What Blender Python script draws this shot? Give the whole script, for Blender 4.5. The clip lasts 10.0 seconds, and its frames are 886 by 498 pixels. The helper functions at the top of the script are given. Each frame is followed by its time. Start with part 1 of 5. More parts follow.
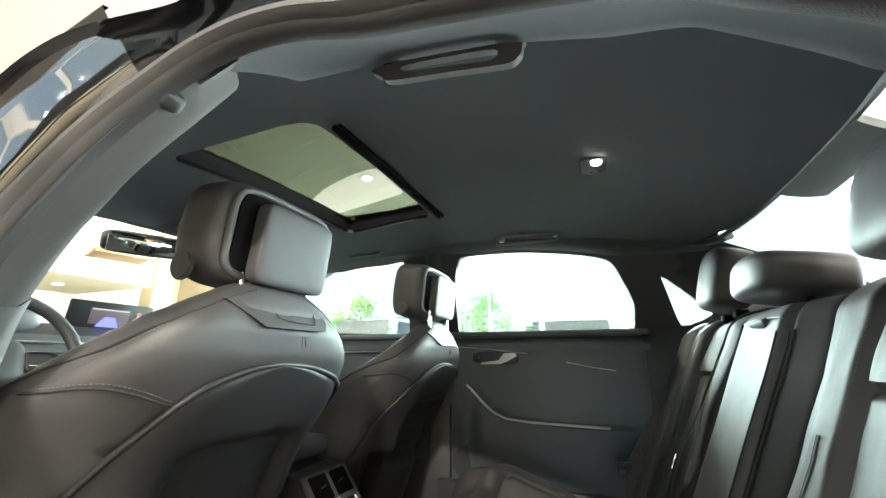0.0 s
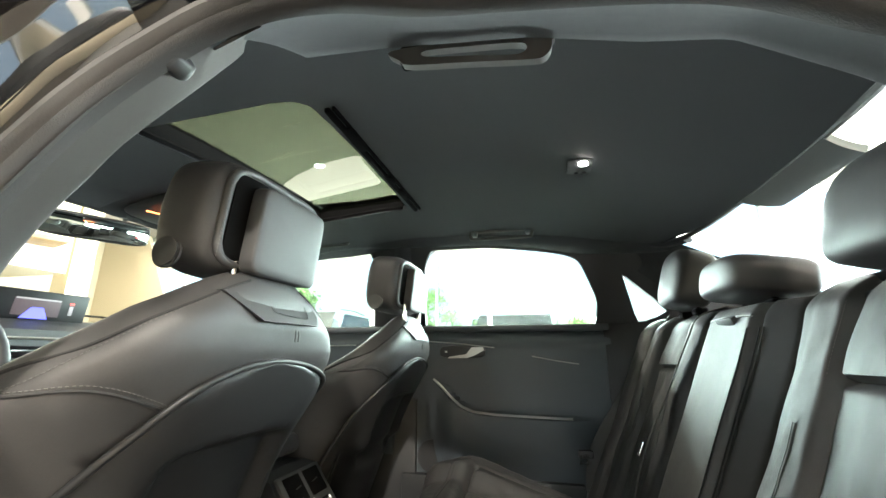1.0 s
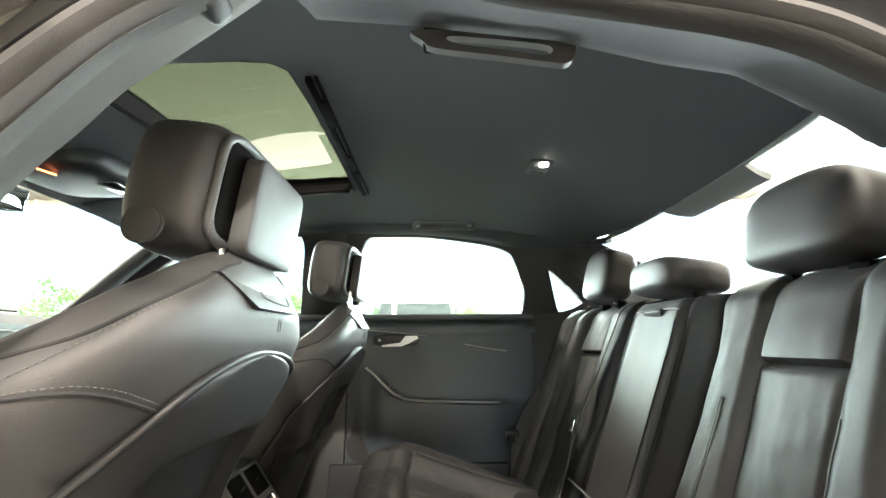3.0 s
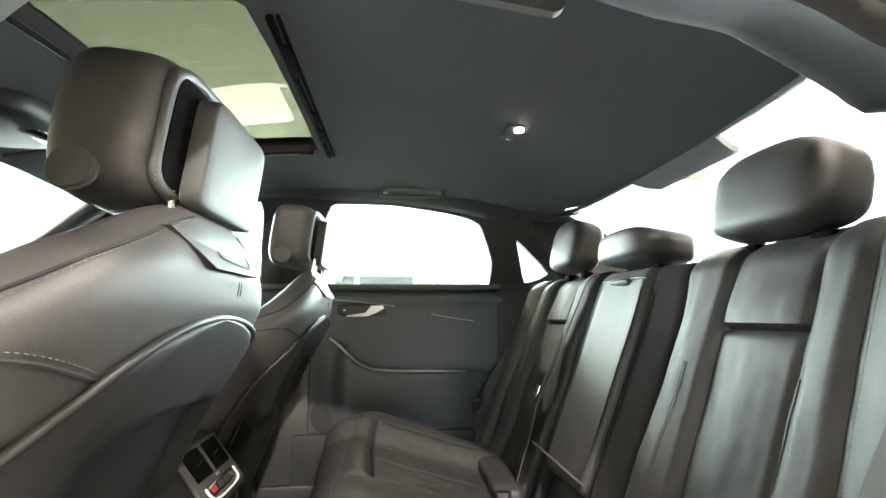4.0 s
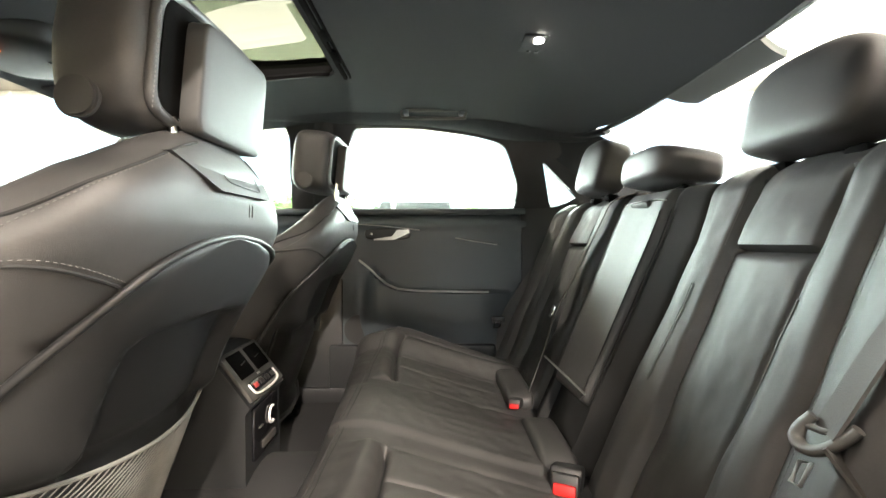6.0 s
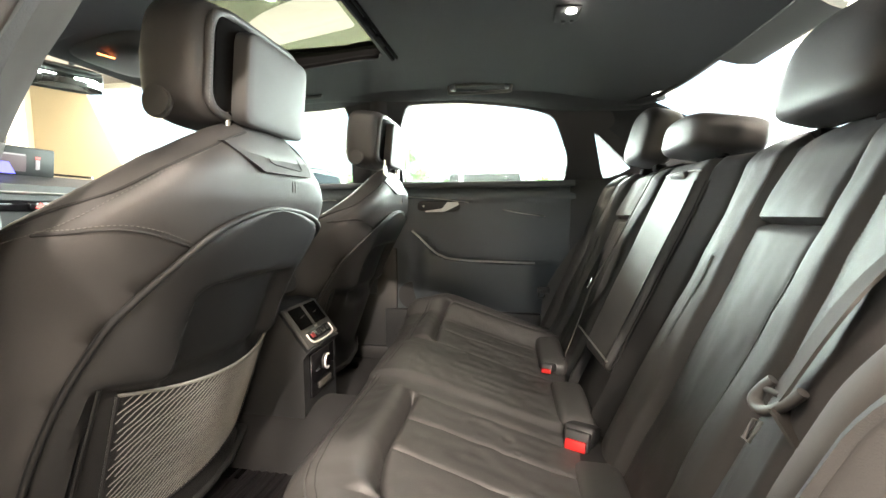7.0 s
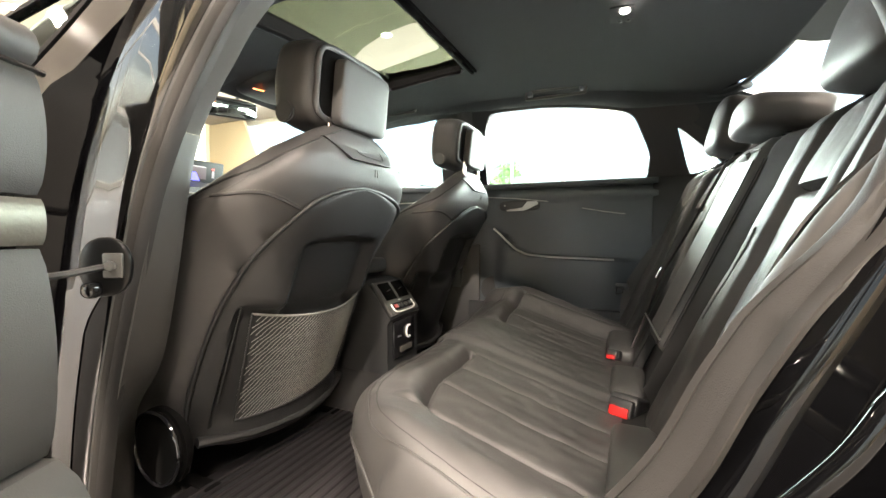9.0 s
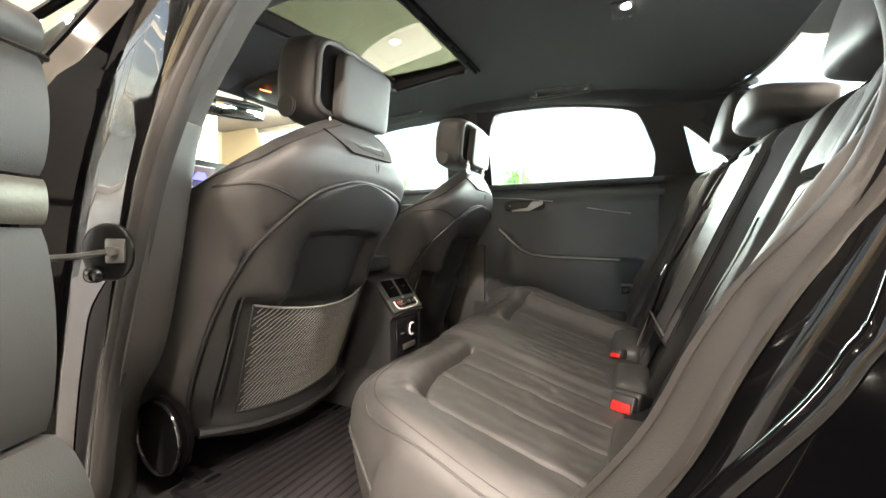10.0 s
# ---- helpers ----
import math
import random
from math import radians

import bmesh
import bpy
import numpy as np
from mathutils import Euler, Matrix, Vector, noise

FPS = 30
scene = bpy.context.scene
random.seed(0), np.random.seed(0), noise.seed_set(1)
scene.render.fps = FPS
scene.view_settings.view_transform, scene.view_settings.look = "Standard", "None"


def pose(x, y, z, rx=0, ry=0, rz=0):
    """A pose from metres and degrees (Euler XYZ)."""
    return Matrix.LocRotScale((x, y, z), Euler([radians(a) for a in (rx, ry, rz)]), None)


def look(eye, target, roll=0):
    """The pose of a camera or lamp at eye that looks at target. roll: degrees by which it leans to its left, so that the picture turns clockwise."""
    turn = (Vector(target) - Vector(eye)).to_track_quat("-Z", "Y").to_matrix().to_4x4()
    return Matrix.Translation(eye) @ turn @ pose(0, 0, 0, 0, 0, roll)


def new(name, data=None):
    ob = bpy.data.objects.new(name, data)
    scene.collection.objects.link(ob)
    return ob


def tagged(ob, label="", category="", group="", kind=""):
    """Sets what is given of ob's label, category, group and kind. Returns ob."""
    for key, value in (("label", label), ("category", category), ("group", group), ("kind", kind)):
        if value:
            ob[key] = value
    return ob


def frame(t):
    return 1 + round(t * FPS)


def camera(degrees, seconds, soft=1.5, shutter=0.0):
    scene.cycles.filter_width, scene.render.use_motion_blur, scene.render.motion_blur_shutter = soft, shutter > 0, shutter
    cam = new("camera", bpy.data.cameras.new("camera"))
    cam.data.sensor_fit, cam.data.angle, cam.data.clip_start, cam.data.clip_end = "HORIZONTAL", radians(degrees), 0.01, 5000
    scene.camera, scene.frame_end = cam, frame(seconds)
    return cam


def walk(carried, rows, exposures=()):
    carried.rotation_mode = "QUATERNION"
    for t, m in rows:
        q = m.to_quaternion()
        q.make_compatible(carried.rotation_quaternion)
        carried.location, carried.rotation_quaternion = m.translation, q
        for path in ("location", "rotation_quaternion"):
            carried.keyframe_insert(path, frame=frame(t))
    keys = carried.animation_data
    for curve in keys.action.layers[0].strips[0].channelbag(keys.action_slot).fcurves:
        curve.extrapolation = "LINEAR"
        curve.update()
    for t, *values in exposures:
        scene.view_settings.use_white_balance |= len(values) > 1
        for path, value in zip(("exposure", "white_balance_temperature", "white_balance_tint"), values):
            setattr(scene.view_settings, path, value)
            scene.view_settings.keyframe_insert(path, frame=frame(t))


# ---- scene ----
cam = camera(94.8, 10.0)
PATH = [
    (0, (0.0, -0.946, 0.873), (-0.71, 0.845, 1.409), 0.3),
    (0.5, (-0.055, -0.957, 0.872), (-0.635, 0.885, 1.392), 0.1),
    (1, (-0.101, -0.964, 0.877), (-0.561, 0.915, 1.383), 0.1),
    (1.5, (-0.137, -0.959, 0.877), (-0.459, 0.953, 1.367), -0.1),
    (2, (-0.182, -0.977, 0.885), (-0.385, 0.953, 1.37), -0.0),
    (2.5, (-0.228, -0.989, 0.885), (-0.314, 0.952, 1.36), -0.1),
    (3.8, (-0.29, -0.951, 0.868), (-0.103, 1.008, 1.225), -0.5),
    (4, (-0.283, -0.944, 0.869), (-0.07, 1.018, 1.191), -0.4),
    (4.5, (-0.278, -0.933, 0.866), (-0.036, 1.038, 1.11), -0.4),
    (5, (-0.266, -0.927, 0.863), (-0.037, 1.053, 1.022), -0.3),
    (5.5, (-0.254, -0.934, 0.861), (-0.097, 1.059, 0.923), -0.3),
    (7, (-0.116, -1.031, 0.859), (-0.448, 0.934, 0.687), -0.1),
    (7.5, (-0.064, -1.047, 0.841), (-0.568, 0.88, 0.652), -0.1),
    (8, (-0.029, -1.075, 0.812), (-0.688, 0.806, 0.643), -0.1),
    (8.5, (0.006, -1.115, 0.793), (-0.749, 0.732, 0.656), 0.0),
    (9, (0.034, -1.15, 0.774), (-0.795, 0.668, 0.686), 0.1),
    (9.5, (0.056, -1.164, 0.752), (-0.808, 0.639, 0.689), 0.1),
    (10, (0.054, -1.144, 0.744), (-0.817, 0.656, 0.689), 0.1),
]
walk(cam, [(t, look(eye, target, roll)) for t, eye, target, roll in PATH], [(0, 2.72, 6000, 3), (2.5, 2.98, 6200, 7), (4.5, 3.24, 6200, 7), (5.5, 3.22, 6300, 8), (7, 3.04, 6550, 11), (10, 2.99, 6550, 11)])

# ---- light and air ----
world = bpy.data.worlds.new("sky")
scene.world = world
world.use_nodes = True
wn = world.node_tree.nodes
sky = wn.new("ShaderNodeTexSky")
sky.sky_type, sky.sun_disc = "NISHITA", False
sky.air_density, sky.dust_density, sky.ozone_density = 1.0, 4.0, 0.2
sky.sun_elevation, sky.sun_rotation = radians(52), radians(217)
world.node_tree.links.new(sky.outputs[0], wn["Background"].inputs[0])
wn["Background"].inputs[1].default_value = 0.15


def lamp(name, kind, m, energy, color, sx=1.0, sy=1.0):
    data = bpy.data.lights.new(name, kind)
    data.energy, data.color = energy, color
    if kind == "AREA":
        data.shape, data.size, data.size_y = "RECTANGLE", sx, sy
    ob = new(name, data)
    ob.matrix_world = m
    return ob


sun = lamp("sun", "SUN", look((-6, -8, 13), (0, 0, 0)), 4.5, (1.0, 0.95, 0.88))
sun.data.angle = radians(0.6)
DAY = (0.94, 1.0, 0.97)
WARM = (1.0, 0.86, 0.73)
lamp("daylight_far", "AREA", look((-0.5, 5.7, 1.9), (-0.5, 0, 1.2)), 820, DAY, 12.0, 2.6)
lamp("daylight_rear", "AREA", look((5.15, 3.2, 1.8), (0, 3.2, 1.2)), 420, DAY, 5.4, 2.6)

# ---- mesh tools ----
ROOT = {}


def thing(name, at, label, category, group="", kind=""):
    ob = new(name)
    ob.empty_display_size = 0.05
    ob.location = at
    ROOT[ob.name] = Vector(at)
    return tagged(ob, label, category, group, kind)


def base_of(ob):
    while ob.parent:
        ob = ob.parent
    return ROOT.get(ob.name, Vector((0, 0, 0)))


def part(name, bm, mat, parent=None, label="", sharp=38, kind=""):
    """One bmesh, given in world metres, as one mesh object under a thing or part."""
    if parent is not None:
        bmesh.ops.translate(bm, verts=bm.verts, vec=-base_of(parent))
    bmesh.ops.recalc_face_normals(bm, faces=bm.faces)
    me = bpy.data.meshes.new(name)
    bm.to_mesh(me)
    bm.free()
    me.shade_smooth()
    me.set_sharp_from_angle(angle=radians(sharp))
    if mat:
        me.materials.append(mat)
    ob = new(name, me)
    if parent is not None:
        ob.parent = parent
    return tagged(ob, label, kind=kind)


def single(name, bm, mat, label, category, kind="", group="", sharp=38):
    return tagged(part(name, bm, mat, None, "", sharp), label, category, group, kind)


def skin(rows, closed=False, caps=False, bm=None):
    """Quads between rows of points; closed: each row is a ring."""
    bm = bm or bmesh.new()
    vs = [[bm.verts.new(p) for p in r] for r in rows]
    n = len(rows[0])
    for a, b in zip(vs, vs[1:]):
        for i in range(n if closed else n - 1):
            j = (i + 1) % n
            bm.faces.new((a[i], a[j], b[j], b[i]))
    if caps:
        bm.faces.new(vs[0][::-1])
        bm.faces.new(vs[-1])
    return bm


def field(f, nu, nv, bm=None):
    return skin([[f(i / nu, j / nv) for j in range(nv + 1)] for i in range(nu + 1)], bm=bm)


def thick(bm, d):
    """Gives an open sheet its thickness: the far face is the sheet moved by d."""
    made = bmesh.ops.extrude_face_region(bm, geom=bm.faces[:], use_keep_orig=True)
    bmesh.ops.translate(bm, verts=[v for v in made["geom"] if isinstance(v, bmesh.types.BMVert)], vec=Vector(d))
    return bm


def lerp(a, b, t):
    return a + (b - a) * t


def ease(t):
    t = max(0.0, min(1.0, t))
    return t * t * (3 - 2 * t)


def table(x, rows):
    """Smooth value between rows of (x, value)."""
    if x <= rows[0][0]:
        return rows[0][1]
    for (x0, v0), (x1, v1) in zip(rows, rows[1:]):
        if x <= x1:
            return lerp(v0, v1, (x - x0) / (x1 - x0))
    return rows[-1][1]


def spline(pts, n=8, closed=False):
    """Catmull-Rom through the points."""
    P = [Vector(p) for p in pts]
    m = len(P)
    out = []
    for i in range(m if closed else m - 1):
        a = P[(i - 1) % m] if closed or i > 0 else P[0]
        b, c = P[i], P[(i + 1) % m]
        d = P[(i + 2) % m] if closed or i + 2 < m else P[-1]
        for k in range(n):
            t = k / n
            out.append(0.5 * ((2 * b) + (c - a) * t + (2 * a - 5 * b + 4 * c - d) * t * t + (3 * b - a - 3 * c + d) * t ** 3))
    if not closed:
        out.append(P[-1])
    return out


def tube(pts, r, n=8, closed=False, flat=1.0, up=None, bm=None, caps=True):
    """A round or flattened bar along points."""
    P = [Vector(p) for p in pts]
    m = len(P)
    ref = Vector(up or (0, 0, 1))
    rows = []
    for i, p in enumerate(P):
        a = P[(i - 1) % m] if closed or i else P[0]
        b = P[(i + 1) % m] if closed or i < m - 1 else P[-1]
        d = (b - a).normalized()
        s = d.cross(ref)
        if s.length < 1e-4:
            s = d.cross(Vector((1, 0.01, 0)))
        s.normalize()
        w = s.cross(d)
        rr = r(i / max(1, m - 1)) if callable(r) else r
        rows.append([p + s * math.cos(k * math.tau / n) * rr + w * math.sin(k * math.tau / n) * rr * flat for k in range(n)])
    if closed:
        rows.append(rows[0])
    bm = skin(rows, closed=True, caps=caps and not closed, bm=bm)
    if closed:
        bmesh.ops.remove_doubles(bm, verts=bm.verts, dist=1e-6)
    return bm


def rbox(c, s, b=0.004, m=None, seg=2, bm=None):
    """A box with rounded edges: centre, size, edge radius, and a turn about its centre."""
    bm2 = bmesh.new()
    bmesh.ops.create_cube(bm2, size=1.0)
    for v in bm2.verts:
        v.co = Vector((v.co.x * s[0], v.co.y * s[1], v.co.z * s[2]))
    if b > 0:
        bmesh.ops.bevel(bm2, geom=bm2.edges[:], offset=min(b, min(s) * 0.45), segments=seg, affect="EDGES", profile=0.5)
    mat = Matrix.Translation(c) @ (m or Matrix())
    bmesh.ops.transform(bm2, matrix=mat, verts=bm2.verts)
    return join(bm, bm2)


def join(bm, other):
    if bm is None:
        return other
    vs = [bm.verts.new(v.co) for v in other.verts]
    other.verts.index_update()
    for f in other.faces:
        bm.faces.new([vs[v.index] for v in f.verts])
    other.free()
    return bm


def pillow(c, s, e=0.5, e2=0.5, nu=40, nv=24, m=None, shape=None, bm=None):
    """A rounded cushion: superellipsoid of half sizes s; shape(p) bends its points first."""
    def sp(v, k):
        return math.copysign(abs(v) ** k, v)
    rows = []
    for j in range(nv + 1):
        th = -math.pi / 2 + math.pi * j / nv
        row = []
        for i in range(nu):
            ph = math.tau * i / nu
            p = Vector((s[0] * sp(math.cos(th), e) * sp(math.cos(ph), e2), s[1] * sp(math.cos(th), e) * sp(math.sin(ph), e2), s[2] * sp(math.sin(th), e)))
            if shape:
                p = shape(p)
            row.append((Matrix.Translation(c) @ (m or Matrix())) @ p)
        rows.append(row)
    bm2 = skin(rows, closed=True)
    bmesh.ops.remove_doubles(bm2, verts=bm2.verts, dist=1e-5)
    return join(bm, bm2)


def sheet(outer, holes, at, depth, cut=0.06):
    """A flat plate with holes, in plan (a, b), laid into the world by at(a, b) and thickened."""
    bm = bmesh.new()
    edges = []
    for loop in (outer, *holes):
        vs = [bm.verts.new((a, b, 0)) for a, b in loop]
        edges += [bm.edges.new((vs[i], vs[(i + 1) % len(vs)])) for i in range(len(vs))]
    bmesh.ops.triangle_fill(bm, use_beauty=True, edges=edges)
    for _ in range(3):
        long = [e for e in bm.edges if e.calc_length() > cut]
        if long:
            bmesh.ops.subdivide_edges(bm, edges=long, cuts=1)
            bmesh.ops.triangulate(bm, faces=bm.faces[:])
    for v in bm.verts:
        v.co = Vector(at(v.co.x, v.co.y))
    return thick(bm, depth)


def cyl(c, r, h, axis="Z", n=24, r2=None, bm=None, bev=0.0):
    bm2 = bmesh.new()
    bmesh.ops.create_cone(bm2, cap_ends=True, segments=n, radius1=r, radius2=r if r2 is None else r2, depth=h)
    if bev:
        bmesh.ops.bevel(bm2, geom=[e for e in bm2.edges if len(e.link_faces) == 2 and e.calc_face_angle() > 1], offset=bev, segments=2, affect="EDGES")
    rot = {"Z": Matrix(), "X": Matrix.Rotation(radians(90), 4, "Y"), "Y": Matrix.Rotation(radians(90), 4, "X")}[axis] if isinstance(axis, str) else axis
    bmesh.ops.transform(bm2, matrix=Matrix.Translation(c) @ rot, verts=bm2.verts)
    return join(bm, bm2)


# ---- materials ----
def material(name, color, rough=0.5, metal=0.0, coat=0.0, bump=0.0, grain=200.0, vary=0.15, spread=3.0, cells=False, sheen=0.0, emit=None, power=0.0, spec=0.5, tone=None, crease=0.0):
    """Colour varied at two scales, with a fine relief."""
    mt = bpy.data.materials.new(name)
    mt.use_nodes = True
    nt = mt.node_tree
    b = nt.nodes["Principled BSDF"]
    b.inputs["Roughness"].default_value, b.inputs["Metallic"].default_value = rough, metal
    b.inputs["Coat Weight"].default_value, b.inputs["Coat Roughness"].default_value = coat, 0.03
    b.inputs["Specular IOR Level"].default_value = spec
    if sheen:
        b.inputs["Sheen Weight"].default_value, b.inputs["Sheen Roughness"].default_value = sheen, 0.4
    co = nt.nodes.new("ShaderNodeTexCoord")
    big = nt.nodes.new("ShaderNodeTexNoise")
    big.inputs["Scale"].default_value, big.inputs["Detail"].default_value = spread, 5
    fine = nt.nodes.new("ShaderNodeTexNoise")
    fine.inputs["Scale"].default_value, fine.inputs["Detail"].default_value = grain, 3
    nt.links.new(co.outputs["Object"], big.inputs["Vector"])
    nt.links.new(co.outputs["Object"], fine.inputs["Vector"])
    ramp = nt.nodes.new("ShaderNodeValToRGB")
    c2 = tone or tuple(max(0, k * (1 - vary)) for k in color)
    c3 = tuple(min(1, k * (1 + vary)) for k in color)
    ramp.color_ramp.elements[0].color, ramp.color_ramp.elements[1].color = (*c2, 1), (*c3, 1)
    ramp.color_ramp.elements[0].position, ramp.color_ramp.elements[1].position = 0.3, 0.7
    mixn = nt.nodes.new("ShaderNodeMath")
    mixn.operation = "MULTIPLY_ADD"
    mixn.inputs[1].default_value, mixn.inputs[2].default_value = 0.35, 0.0
    add = nt.nodes.new("ShaderNodeMath")
    add.operation = "MULTIPLY_ADD"
    add.inputs[1].default_value = 0.65
    nt.links.new(fine.outputs["Fac"], mixn.inputs[0])
    nt.links.new(big.outputs["Fac"], add.inputs[0])
    nt.links.new(mixn.outputs[0], add.inputs[2])
    nt.links.new(add.outputs[0], ramp.inputs["Fac"])
    nt.links.new(ramp.outputs["Color"], b.inputs["Base Color"])
    rr = nt.nodes.new("ShaderNodeMapRange")
    rr.inputs["To Min"].default_value, rr.inputs["To Max"].default_value = max(0.01, rough * 0.85), min(1, rough * 1.15)
    nt.links.new(big.outputs["Fac"], rr.inputs["Value"])
    nt.links.new(rr.outputs[0], b.inputs["Roughness"])
    if bump:
        bp = nt.nodes.new("ShaderNodeBump")
        bp.inputs["Strength"].default_value, bp.inputs["Distance"].default_value = bump, 0.001
        src = fine.outputs["Fac"]
        if cells:
            vo = nt.nodes.new("ShaderNodeTexVoronoi")
            vo.feature = "DISTANCE_TO_EDGE"
            vo.inputs["Scale"].default_value = grain * 2
            nt.links.new(co.outputs["Object"], vo.inputs["Vector"])
            src = vo.outputs["Distance"]
        nt.links.new(src, bp.inputs["Height"])
        if crease:
            wr = nt.nodes.new("ShaderNodeTexNoise")
            wr.inputs["Scale"].default_value, wr.inputs["Detail"].default_value, wr.inputs["Distortion"].default_value = 26, 5, 0.8
            b2 = nt.nodes.new("ShaderNodeBump")
            b2.inputs["Strength"].default_value, b2.inputs["Distance"].default_value = crease, 0.006
            nt.links.new(co.outputs["Object"], wr.inputs["Vector"])
            nt.links.new(wr.outputs["Fac"], b2.inputs["Height"])
            nt.links.new(b2.outputs[0], bp.inputs["Normal"])
        nt.links.new(bp.outputs[0], b.inputs["Normal"])
    if emit:
        b.inputs["Emission Color"].default_value, b.inputs["Emission Strength"].default_value = (*emit, 1), power
    return mt


def glass(name, tint, gloss=0.06):
    mt = bpy.data.materials.new(name)
    mt.use_nodes = True
    nt = mt.node_tree
    nt.nodes.remove(nt.nodes["Principled BSDF"])
    tr, gl, mx = (nt.nodes.new(k) for k in ("ShaderNodeBsdfTransparent", "ShaderNodeBsdfGlossy", "ShaderNodeMixShader"))
    tr.inputs[0].default_value = (*tint, 1)
    gl.inputs["Roughness"].default_value = 0.02
    mx.inputs[0].default_value = gloss
    nt.links.new(tr.outputs[0], mx.inputs[1])
    nt.links.new(gl.outputs[0], mx.inputs[2])
    nt.links.new(mx.outputs[0], nt.nodes["Material Output"].inputs[0])
    return mt


LEATHER = material("black_leather", (0.031, 0.0302, 0.0295), 0.52, spec=0.52, crease=0.09, bump=0.3, grain=420, cells=True, vary=0.18, spread=9)
LEATHER_MATT = material("dark_matt_leather", (0.017, 0.017, 0.017), 0.75, spec=0.25, bump=0.25, grain=420, cells=True, vary=0.18, spread=9)
SIDE_GREY = material("dark_grey_side_trim", (0.046, 0.044, 0.041), 0.6, bump=0.1, grain=900, vary=0.08)
THREAD = material("grey_thread", (0.10, 0.098, 0.092), 0.8, vary=0.2)
PLASTIC = material("black_plastic", (0.011, 0.0113, 0.0117), 0.48, bump=0.3, grain=900, vary=0.12)
PLASTIC_SOFT = material("soft_black_plastic", (0.016, 0.017, 0.018), 0.55, bump=0.4, grain=700, vary=0.12)
GLOSS = material("piano_black", (0.008, 0.008, 0.009), 0.08, vary=0.1)
POST_GLOSS = material("polished_post_cover", (0.005, 0.005, 0.005), 0.035, vary=0.05, spec=0.75)
# black lining lifted to blue-grey: veiling haze is painted into this colour
HAZED_BLACK = material("hazed_black_lining", (0.043, 0.052, 0.059), 0.55, bump=0.4, grain=700, vary=0.12)
# black cloth; its bluish tint paints haze into the colour
LINING = material("hazed_lining_cloth", (0.019, 0.0224, 0.0255), 0.95, bump=0.5, grain=1100, vary=0.2, spread=4, sheen=0.04)
# pillar trim darkened and warmed: dimmer light up there is put into the colour
TRIM_UPPER_SHADED = material("shaded_pillar_cloth", (0.035, 0.032, 0.0285), 0.9, bump=0.4, grain=1100, vary=0.1)
# darker copy of the lining: the shade over the doorway is in its colour
ROOF_EDGE_SHADED = material("shaded_lining_cloth", (0.0065, 0.0072, 0.008), 0.95, bump=0.5, grain=1100, vary=0.2, spread=4)
TRIM = material("grey_pillar_trim", (0.043, 0.0405, 0.037), 0.6, bump=0.3, grain=900, vary=0.06)
RUBBER = material("seal_rubber", (0.019, 0.0175, 0.016), 0.6, bump=0.2, grain=600, vary=0.15)
PAINT = material("black_car_paint", (0.0012, 0.0012, 0.0014), 0.06, vary=0.1, spec=0.14)
CHROME = material("chrome", (0.75, 0.75, 0.74), 0.12, metal=1.0, vary=0.05)
ALU = material("brushed_aluminium", (0.45, 0.45, 0.43), 0.35, metal=1.0, vary=0.15, grain=300)
ALU_BRIGHT = material("polished_trim_edge", (0.75, 0.75, 0.73), 0.3, metal=0.35, vary=0.05)
CARPET = material("dark_carpet", (0.009, 0.009, 0.0095), 0.98, bump=1.0, grain=500, vary=0.4)
MAT_RUBBER = material("rubber_mat", (0.012, 0.0108, 0.012), 0.45, bump=0.3, grain=300, vary=0.2)
RED = material("red_button_plastic", (0.40, 0.010, 0.009), 0.35, vary=0.1)
WEB = material("belt_webbing", (0.045, 0.042, 0.038), 0.75, bump=0.8, grain=600, vary=0.2)
NET = material("net_cord", (0.13, 0.13, 0.122), 0.8, vary=0.2)
CREAM = material("cream_wall_paint", (0.52, 0.43, 0.30), 0.75, bump=0.2, grain=150, vary=0.05, spread=0.7)
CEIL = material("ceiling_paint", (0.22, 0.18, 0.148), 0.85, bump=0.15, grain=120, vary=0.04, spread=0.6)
TILE = material("white_floor_tile", (0.40, 0.388, 0.37), 0.18, vary=0.05, spread=1.5)
MULLION = material("window_frame_paint", (0.62, 0.60, 0.55), 0.45, vary=0.06)
WINDOW = glass("clear_glass", (0.92, 0.96, 0.94), 0.04)
CARGLASS = glass("car_window_glass", (0.86, 0.92, 0.88), 0.05)
ROOFGLASS = glass("roof_glass", (0.195, 0.215, 0.185), 0.04)
FILM = glass("roof_shade_film", (0.60, 0.64, 0.575), 0.02)
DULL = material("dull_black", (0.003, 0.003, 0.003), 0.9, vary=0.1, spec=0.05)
LAMPGLOW = material("lamp_glow", (0.9, 0.9, 0.85), 0.5, emit=(1.0, 0.93, 0.80), power=14.0)

# ---- the showroom ----
X0, X1, Y0, Y1, H = -9.5, 5.4, -7.0, 6.0, 3.4


def slab(name, c, s, mat, label, category):
    return single(name, rbox(c, s, 0.0), mat, label, category, "structure")


slab("ground", (0, 20, -0.11), (160, 160, 0.1), material("asphalt_ground", (0.30, 0.29, 0.27), 0.9, bump=0.5, grain=40, vary=0.2), "pale sunlit asphalt yard outside the showroom", "ground")
slab("floor", ((X0 + X1) / 2, (Y0 + Y1) / 2, -0.03), (X1 - X0, Y1 - Y0, 0.06), TILE, "polished white tiled showroom floor", "floor")
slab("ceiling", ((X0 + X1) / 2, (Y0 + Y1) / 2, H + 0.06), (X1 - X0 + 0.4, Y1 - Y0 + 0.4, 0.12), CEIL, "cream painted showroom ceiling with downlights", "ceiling")
